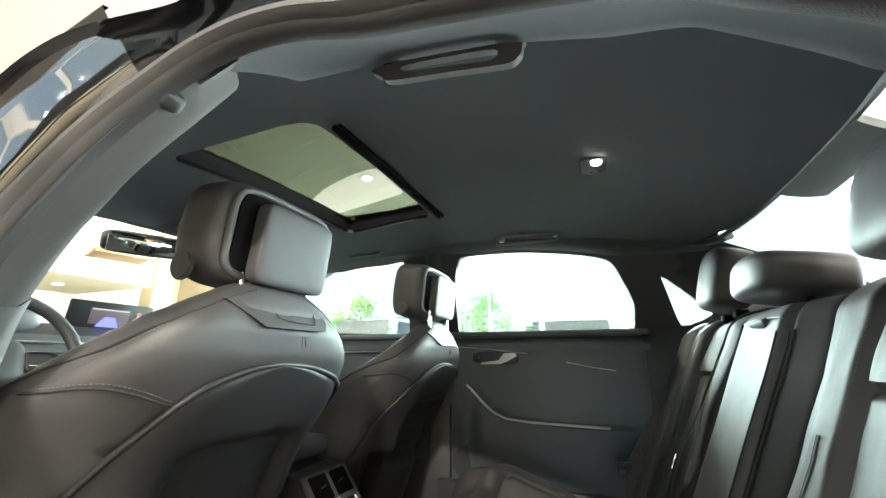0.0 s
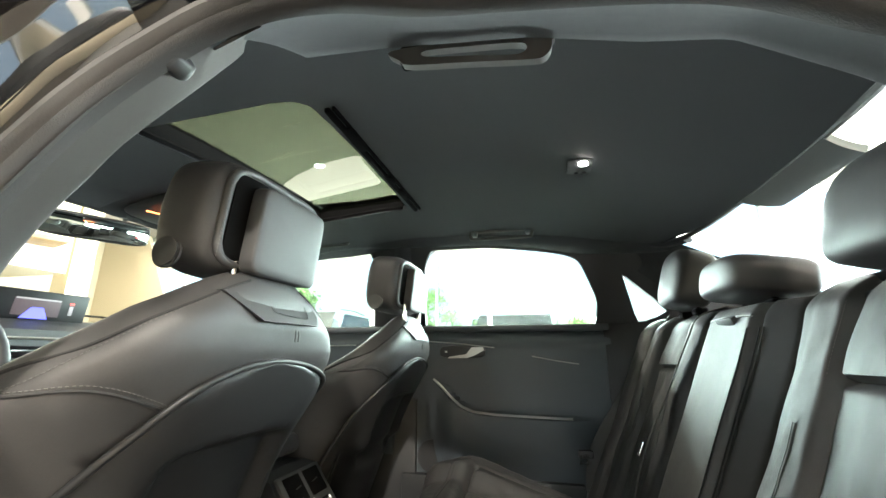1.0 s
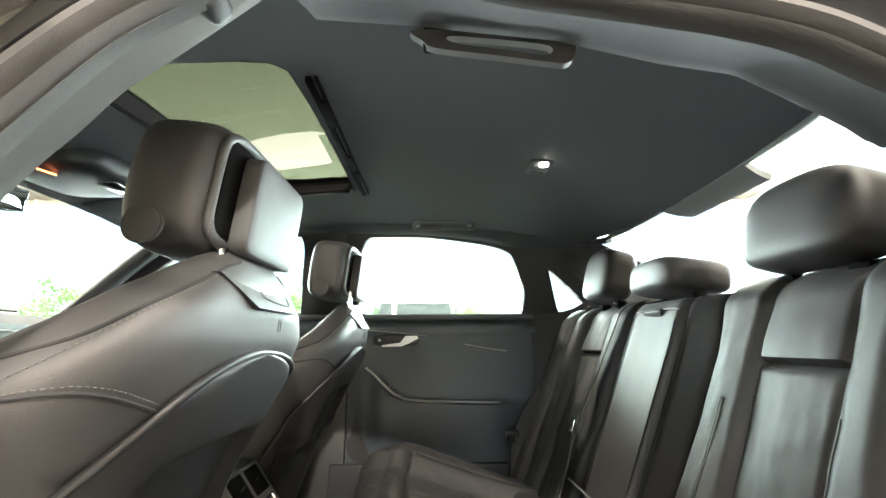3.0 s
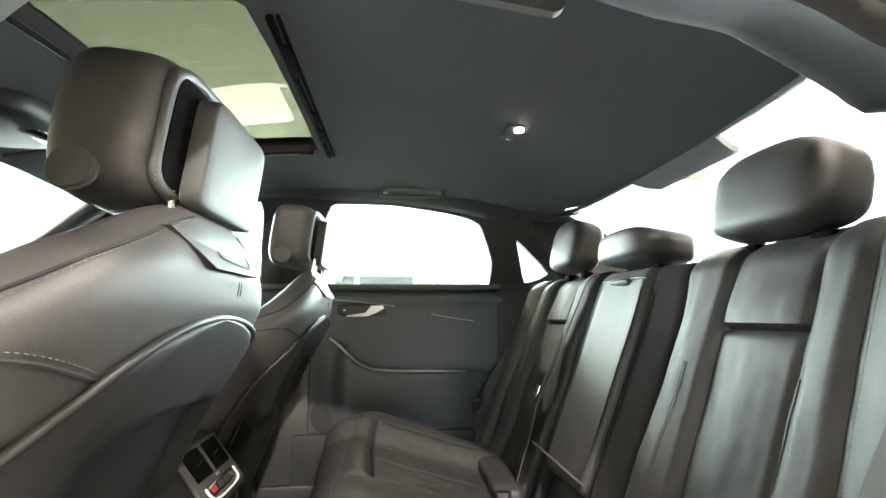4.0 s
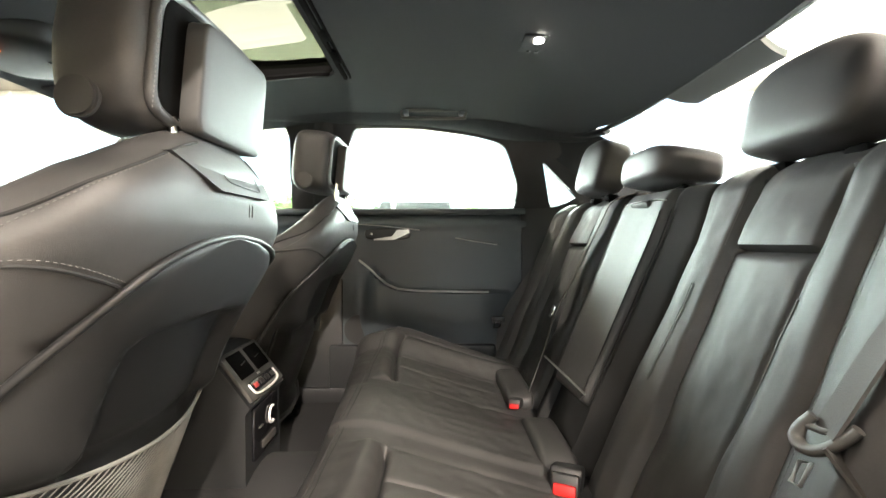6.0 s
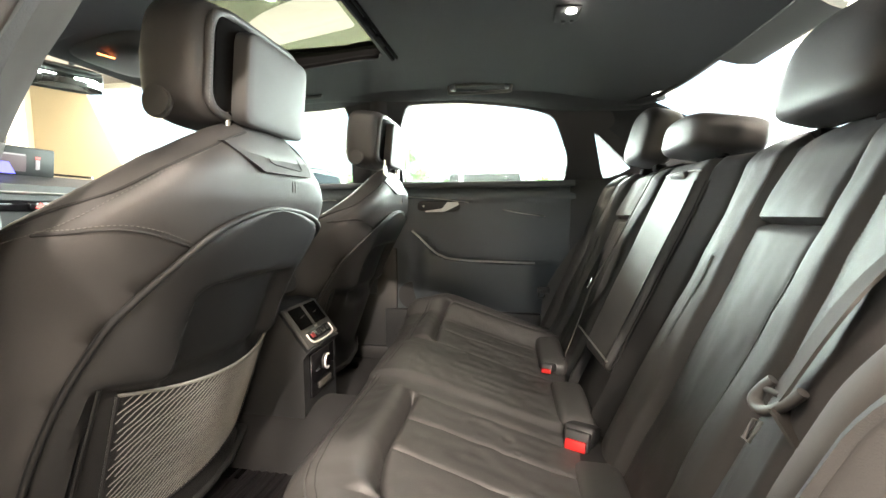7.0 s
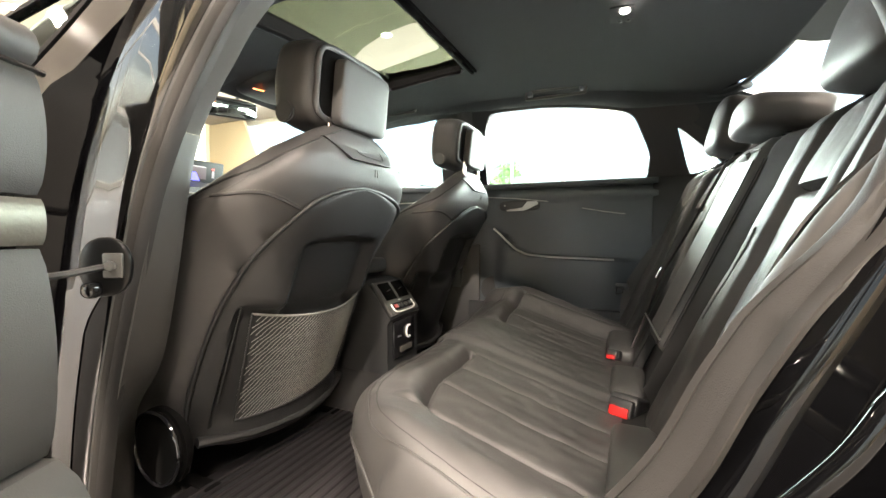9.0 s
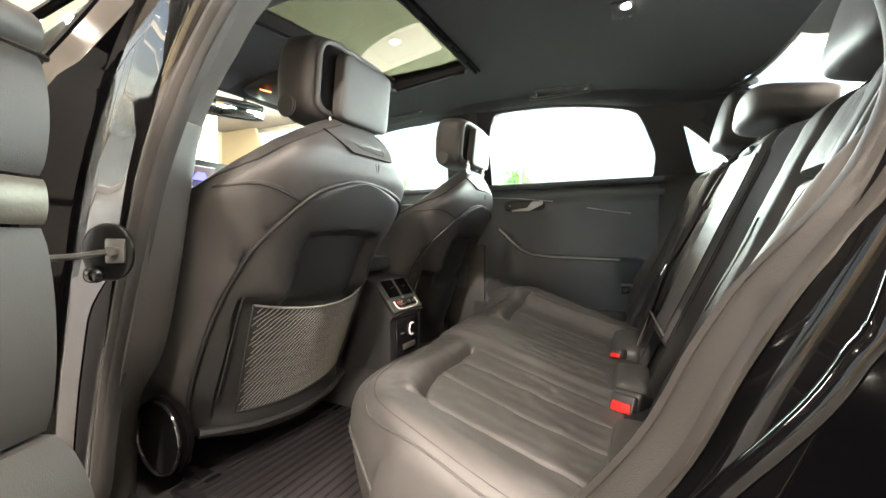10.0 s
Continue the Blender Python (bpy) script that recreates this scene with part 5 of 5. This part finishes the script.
part("lower_spoke", on_wheel(rbox((-0.01, 0, -0.12), (0.018, 0.04, 0.10), 0.008)), PLASTIC, wheel)

mirror = thing("rear_view_mirror", (-1.36, 0.0, 1.21), "frameless rear-view mirror in black housing under the windscreen top", "mirror")
MM = Matrix.Translation((-1.37, -0.085, 1.240)) @ Matrix.Rotation(radians(-10.7), 4, "Z") @ Matrix.Rotation(radians(10.5), 4, "Y") @ Matrix.Rotation(radians(4), 4, "X")


def on_mirror(bm):
    bmesh.ops.transform(bm, matrix=MM, verts=bm.verts)
    return bm


part("housing", on_mirror(pillow((-0.012, 0, 0), (0.016, 0.145, 0.037), 0.4, 0.35, 36, 14)), PLASTIC, mirror)
part("mirror_glass", on_mirror(rbox((0.005, 0, 0), (0.006, 0.268, 0.060), 0.0018)), material("mirror_silver", (0.88, 0.95, 0.90), 0.01, metal=1.0, vary=0.0), mirror, "mirror glass")
part("tell_tale", on_mirror(rbox((0.006, 0.105, -0.008), (0.006, 0.010, 0.005), 0.001)), SCR_RED, mirror, "small red lamp")
part("stalk", tube([(-1.37, 0.0, 1.225), (-1.40, 0.0, 1.27), (-1.38, 0.0, 1.31)], 0.014, 8), PLASTIC, mirror)

overhead = thing("overhead_console", (-1.15, 0, 1.30), "black overhead console with switches and an orange light line", "overhead console")
part("console_body", pillow((-1.17, 0, 1.312), (0.13, 0.12, 0.040), 0.5, 0.5, 32, 14), PLASTIC, overhead)
part("light_line", tube([(-1.16, -0.118, 1.2665), (-1.16, -0.072, 1.271)], 0.0022, 6), material("orange_light", (0.4, 0.1, 0.02), 0.4, emit=(1.0, 0.22, 0.06), power=1.2), overhead, "orange light line")
part("switch_bar", rbox((-1.09, 0.02, 1.278), (0.05, 0.08, 0.012), 0.004), GLOSS, overhead)
part("windscreen_header", field(lambda u, v: (lerp(-1.34, -1.10, u), lerp(-0.56, 0.56, v), lerp(1.30, 1.335, u) - 0.02 * (2 * v - 1) ** 2), 4, 12), LINING, car, "black cloth windscreen header")
for y in (-0.33, 0.33):
    vz = thing("sun_visor", (-1.2, y, 1.29), "black sun visor folded against the roof", "sun visor", "sun visors")
    part("visor_pad", rbox((-1.21, y, 1.300), (0.17, 0.36, 0.018), 0.008, Matrix.Rotation(radians(-14), 4, "Y")), LINING, vz)

# ---- centre console with rear vents ----
con = thing("centre_console", (-0.8, -0.015, 0.24), "black centre console with rear air vents and climate switches", "centre console")
yc, hw = 0.018, 0.096
CP = [(-0.645, 0.24), (-0.645, 0.488), (-0.634, 0.503), (-0.712, 0.606), (-0.738, 0.618), (-1.05, 0.640), (-1.5, 0.62), (-1.5, 0.24)]
bm = skin([[(x, y, z - (0.006 if abs(y - yc) > 0.07 else 0)) for x, z in CP] for y in (yc - hw, yc - hw + 0.010, yc, yc + hw - 0.010, yc + hw)])
for y in (yc - hw, yc + hw):
    bm.faces.new([bm.verts.new((x, y, z - 0.006)) for x, z in CP])
body = part("console_body", bm, PLASTIC_SOFT, con, sharp=20)
part("armrest_lid", rbox((-0.92, yc, 0.655), (0.34, 0.16, 0.05), 0.016, seg=4), LEATHER, con, "black leather armrest lid")
VP = Matrix.Translation((-0.673, yc, 0.555)) @ Matrix.Rotation(radians(-37.1), 4, "Y")


def on_vent(bm):
    bmesh.ops.transform(bm, matrix=VP, verts=bm.verts)
    return bm


# in the sloping panel: x outwards, y across, z up the slope
vp = part("vent_panel", on_vent(rbox((0.002, 0, 0), (0.010, 0.176, 0.124), 0.004)), material("vent_panel_plastic", (0.045, 0.044, 0.042), 0.45, vary=0.1), con, "sloping panel with vents and switches")
for k in (-1, 1):
    v = part("air_vent", on_vent(rbox((0.006, k * 0.040, 0.022), (0.006, 0.066, 0.064), 0.003)), DULL, vp, "black air vent")
    part("vent_tab", on_vent(tube([(0.012, k * 0.035 - 0.014, 0.020), (0.013, k * 0.035 + 0.008, 0.024)], 0.0016, 6)), CHROME, v)
part("switch_frame", on_vent(tube(spline([(0.008, -0.064, -0.026), (0.009, -0.058, -0.052), (0.009, 0.0, -0.058), (0.009, 0.058, -0.052), (0.008, 0.064, -0.026)], 5), 0.0026, 8)), ALU_BRIGHT, vp, "bright edge round the switches")
part("switch_bar", on_vent(rbox((0.007, 0, -0.036), (0.006, 0.118, 0.026), 0.003)), GLOSS, vp)
for i, mt in enumerate((material("dim_red_switch", (0.22, 0.02, 0.02), 0.4), PLASTIC, PLASTIC, PLASTIC)):
    part("switch", on_vent(rbox((0.011, -0.044 + 0.029 * i, -0.036), (0.003, 0.018, 0.012), 0.001)), mt, vp)
part("symbol_bar", on_vent(rbox((0.008, 0.0, -0.016), (0.001, 0.014, 0.005), 0.0)), ALU, vp)
lower = part("socket_panel", rbox((-0.641, yc, 0.425), (0.008, 0.135, 0.120), 0.003), GLOSS, con, "glossy socket panel")
part("socket_ring", tube([(-0.633, 0.036 + 0.016 * math.cos(t), 0.440 + 0.020 * math.sin(t)) for t in [radians(60 + 240 * i / 20) for i in range(21)]], 0.0030, 8), ALU_BRIGHT, lower, "bright socket ring")
part("socket_mark", rbox((-0.635, -0.02, 0.434), (0.003, 0.018, 0.003), 0.0), ALU, lower)
part("flap", rbox((-0.635, 0.022, 0.388), (0.006, 0.075, 0.018), 0.004), TRIM, lower)

# ---- roof fittings ----
def grab_handle(y, z, x0, x1, label):
    root = thing("grab_handle", ((x0 + x1) / 2, y, z), label, "grab handle", "grab handles")
    loop = [(x0, 0.006), (x0 + 0.004, -0.010), (x0 + 0.02, -0.016), (x1 - 0.02, -0.016), (x1 - 0.004, -0.010), (x1, 0.006), (x1 - 0.012, 0.014), ((x0 + x1) / 2, 0.015), (x0 + 0.012, 0.014)]
    part("grip", tube(spline([(x, y + 0.35 * dz, z + dz) for x, dz in loop], 4, True), 0.0062, 8, True), SIDE_GREY, root)
    for x in (x0 + 0.012, x1 - 0.012):
        part("mount", rbox((x, y + 0.010, z + 0.008), (0.022, 0.030, 0.020), 0.005), HAZED_BLACK, root)


near_grab = thing("grab_handle", (-0.18, -0.49, 1.29), "grey folding grab handle on the roof edge over the doorway", "grab handle", "grab handles")
on_rail = lambda a, b: (a, -0.492, b)
outline = [(p.x, p.y) for p in spline([(-0.295, 1.309, 0), (-0.282, 1.290, 0), (-0.264, 1.279, 0), (-0.180, 1.268, 0), (-0.100, 1.257, 0), (-0.082, 1.257, 0), (-0.072, 1.266, 0), (-0.069, 1.280, 0), (-0.074, 1.292, 0), (-0.18, 1.305, 0)], 4, True)]
slot = [(p.x, p.y) for p in spline([(-0.243, 1.299, 0), (-0.240, 1.288, 0), (-0.17, 1.277, 0), (-0.112, 1.268, 0), (-0.106, 1.284, 0), (-0.17, 1.293, 0)], 3, True)]
part("grip", sheet(outline, [slot], on_rail, (0, 0.012, 0), 0.03), material("grip_grey", (0.060, 0.058, 0.055), 0.55, bump=0.3, grain=900, vary=0.06), near_grab, "grey moulded grip")
for x in (-0.268, -0.088):
    part("mount", rbox((x, -0.480, 1.302), (0.030, 0.020, 0.034), 0.005), DULL, near_grab)
grab_handle(0.492, 1.312, -0.350, -0.125, "dark grab handle over the far rear window")
grab_handle(0.492, 1.325, -1.05, -0.85, "dark grab handle over the far front window")

dome = thing("dome_lamp", (0.012, 0, 1.334), "small lit roof lamp with two switches", "roof lamp")
part("lamp_plate", rbox((0.008, 0.02, 1.3345), (0.06, 0.08, 0.006), 0.003), LINING, dome)
part("lens", cyl((0.014, -0.004, 1.3285), 0.011, 0.004, "Z", 24), LAMPGLOW, dome, "lit lens")
for k in (-1, 1):
    part("switch", cyl((0.012 + 0.01 * k, 0.052, 1.3285), 0.005, 0.004, "Z", 16), PLASTIC_SOFT, dome)

mat = thing("floor_mat", (-0.6, -0.40, 0.22), "black ribbed rubber floor mat in the rear footwell", "floor mat")
part("mat_sheet", rbox((-0.60, -0.40, 0.222), (0.42, 0.50, 0.012), 0.005), MAT_RUBBER, mat)
for i in range(15):
    part("rib", rbox((-0.77 + 0.024 * i, -0.40, 0.230), (0.010, 0.46, 0.008), 0.003), MAT_RUBBER, mat)

# ---- showroom lamps ----
def downlight(x, y, z, power):
    root = thing("ceiling_downlight", (x, y, z), "small round recessed ceiling downlight, lit", "downlight", "ceiling downlights")
    part("trim_ring", tube([(x + 0.075 * math.cos(t), y + 0.075 * math.sin(t), z - 0.004) for t in [math.tau * i / 28 for i in range(28)]], 0.010, 6, True), MULLION, root)
    part("lens", cyl((x, y, z - 0.006), 0.066, 0.008, "Z", 24), LAMPGLOW, root, "glowing lens")
    if power:
        ob = lamp("downlight_beam", "AREA", look((x, y, z - 0.03), (x, y, 0)), power, WARM, 0.22, 0.22)


# near-side downlights (negative y) are unseen, added and powered to brighten the cabin
for x, y, p in ((-2.97, 3.6, 16), (-4.6, 3.4, 0), (-6.2, 3.5, 0), (-0.5, -1.55, 6), (-1.8, -1.7, 5), (0.9, -1.6, 24), (0.55, -2.9, 26), (0.8, -5.2, 220), (1.8, -3.4, 32), (-2.6, -3.4, 8), (-4.8, -0.3, 25), (2.8, 3.4, 0), (-6.6, 1.2, 24), (-7.2, 5.0, 12)):
    downlight(x, y, H, p)
downlight(-8.4, 2.9, 2.10, 0)

# ---- outside ----
LEAF = material("green_leaves", (0.17, 0.30, 0.08), 0.7, vary=0.45, spread=4)
BARK = material("bark", (0.12, 0.09, 0.06), 0.9, bump=0.8, grain=60, vary=0.3)


def tree(x, y, h, r, seed):
    rnd = random.Random(seed)
    root = thing("tree", (x, y, -0.06), "small leafy green tree outside the showroom", "tree", "trees outside")
    part("trunk", tube([(x, y, -0.06), (x + 0.04, y, h * 0.3), (x, y + 0.05, h * 0.62)], lambda t: lerp(0.09, 0.04, t), 8), BARK, root)
    for k in range(5):
        a = k * 1.3
        part("limb", tube([(x, y, h * 0.42), (x + r * 0.4 * math.cos(a), y + r * 0.4 * math.sin(a), h * 0.62), (x + r * 0.75 * math.cos(a), y + r * 0.75 * math.sin(a), h * 0.78)], lambda t: lerp(0.035, 0.01, t), 5), BARK, root)
    vs, fs = [], []
    for k in range(2600):
        clump = rnd.randrange(26)
        cr = random.Random(seed * 100 + clump)
        ca, ch, cd = cr.uniform(0, math.tau), cr.uniform(0.4, 1.0), cr.uniform(0.15, 0.95)
        w = math.sin(math.pi * min(1, max(0.05, (ch - 0.3) / 0.75)))
        c = Vector((x + r * cd * w * math.cos(ca), y + r * cd * w * math.sin(ca), h * ch))
        p = c + Vector((rnd.gauss(0, 0.17), rnd.gauss(0, 0.17), rnd.gauss(0, 0.13))) * r * 0.8
        u = Vector((rnd.gauss(0, 1), rnd.gauss(0, 1), rnd.gauss(0, 0.6))).normalized() * 0.07
        v = u.orthogonal().normalized() * 0.035
        n = len(vs)
        vs += [p - u, p + v, p + u, p - v]
        fs.append((n, n + 1, n + 2, n + 3))
    me = bpy.data.meshes.new("crown")
    me.from_pydata([v - Vector((x, y, -0.06)) for v in vs], [], fs)
    me.materials.append(LEAF)
    ob = new("crown", me)
    ob.parent = root
    tagged(ob, "uneven leafy crown", kind="stuff")


for i, (x, y, h, r) in enumerate(((-4.6, 15.5, 3.4, 1.5), (-6.6, 16.5, 2.8, 1.3), (-10.4, 15.0, 3.6, 1.6), (-12.6, 16.0, 3.2, 1.5), (-17, 17, 3.8, 1.8), (-21, 16, 3.4, 1.7), (-1.2, 20, 2.6, 1.2), (1.6, 21, 2.6, 1.3), (14, 3.5, 3.2, 1.5), (17, -3, 3.5, 1.6))):
    tree(x, y, h, r, i + 3)


def parked_car(cx, cy, turn, paint, label, w=1.86, L=4.4, hgt=1.66):
    root = thing("parked_car", (cx, cy, -0.06), label, "car", "parked cars")
    m = Matrix.Translation((cx, cy, -0.06)) @ Matrix.Rotation(radians(turn), 4, "Z")

    def put(bm):
        bmesh.ops.transform(bm, matrix=m, verts=bm.verts)
        return bm
    side = [(-L / 2, 0.30), (-L / 2, 0.75), (-L / 2 + 0.2, 0.95), (-1.15, 1.04), (-0.45, hgt - 0.06), (0.2, hgt), (1.3, hgt - 0.06), (L / 2 - 0.25, 1.05), (L / 2, 0.9), (L / 2, 0.32)]
    rows = []
    for k in range(13):
        t = lerp(-1, 1, k / 12)
        rows.append([(x, t * w / 2 * (1 - 0.17 * max(0, (z - 0.95) / (hgt - 0.95))), z - 0.32 * t * t * (z > 1)) for x, z in side])
    bm = skin(rows)
    for r in (rows[0], rows[-1]):
        bm.faces.new([bm.verts.new(p) for p in r])
    part("body", put(bm), paint, root)
    dark = GLOSS
    part("windscreen", put(skin([[(lerp(-1.13, -0.50, v) - 0.012, lerp(-0.86, 0.86, u) * w / 2 * lerp(0.96, 0.84, v), lerp(1.07, hgt - 0.09, v) + 0.012) for v in (0, 0.5, 1)] for u in (0, 0.25, 0.5, 0.75, 1)])), dark, root, "dark windscreen")
    for s in (-1, 1):
        part("side_window", put(skin([[(lerp(a, b, u), s * (w / 2 * lerp(0.985, 0.86, v) + 0.008), lerp(1.05, hgt - 0.12, v)) for v, a, b in ((0, -0.95, 1.55), (1, -0.35, 1.15))] for u in (0, 0.5, 1)])), dark, root, "dark side windows")
        for x in (-L / 2 + 0.85, L / 2 - 0.85):
            wh = part("wheel", put(cyl((x, s * (w / 2 - 0.1), 0.33), 0.33, 0.22, "Y", 24, bev=0.02)), RUBBER, root)
            part("rim", put(cyl((x, s * (w / 2 + 0.012), 0.33), 0.21, 0.02, "Y", 20)), ALU, wh)
        part("headlight", put(pillow((-L / 2 + 0.06, s * (w / 2 - 0.28), 0.78), (0.08, 0.2, 0.07), 0.6, 0.6, 16, 8)), CHROME, root)
        part("roof_bar", put(tube([(-0.2, s * w * 0.36, hgt - 0.0), (0.5, s * w * 0.36, hgt + 0.03), (1.2, s * w * 0.36, hgt - 0.03)], 0.018, 6)), dark, root)
        part("wing_mirror", put(pillow((-0.85, s * (w / 2 + 0.08), 1.08), (0.06, 0.1, 0.07), 0.6, 0.6, 14, 8)), paint, root)


DARK_CAR = material("dark_grey_car_paint", (0.06, 0.063, 0.066), 0.2, coat=1.0, vary=0.1)
WHITE_CAR = material("silver_car_paint", (0.45, 0.46, 0.45), 0.25, coat=1.0, vary=0.05)
parked_car(-0.77, 9.2, 90, DARK_CAR, "dark grey parked car outside the glazing, seen end on", w=2.25, hgt=1.93)
parked_car(-5.95, 8.9, 90, WHITE_CAR, "silver parked car outside the glazing", w=2.2, hgt=2.08)
parked_car(-7.2, 4.0, 20, DARK_CAR, "dark display car on the showroom floor", hgt=1.45)


def lamp_post(x, y):
    root = thing("street_lamp", (x, y, -0.06), "slim grey lamp post in the yard", "street lamp", "lamp posts")
    part("pole", cyl((x, y, 3.0), 0.06, 6.1, "Z", 12, 0.04), ALU, root)
    part("lamp_head", rbox((x, y - 0.3, 6.05), (0.2, 0.7, 0.1), 0.03), ALU, root)


lamp_post(-3.35, 11.5)
lamp_post(-9.0, 12.0)
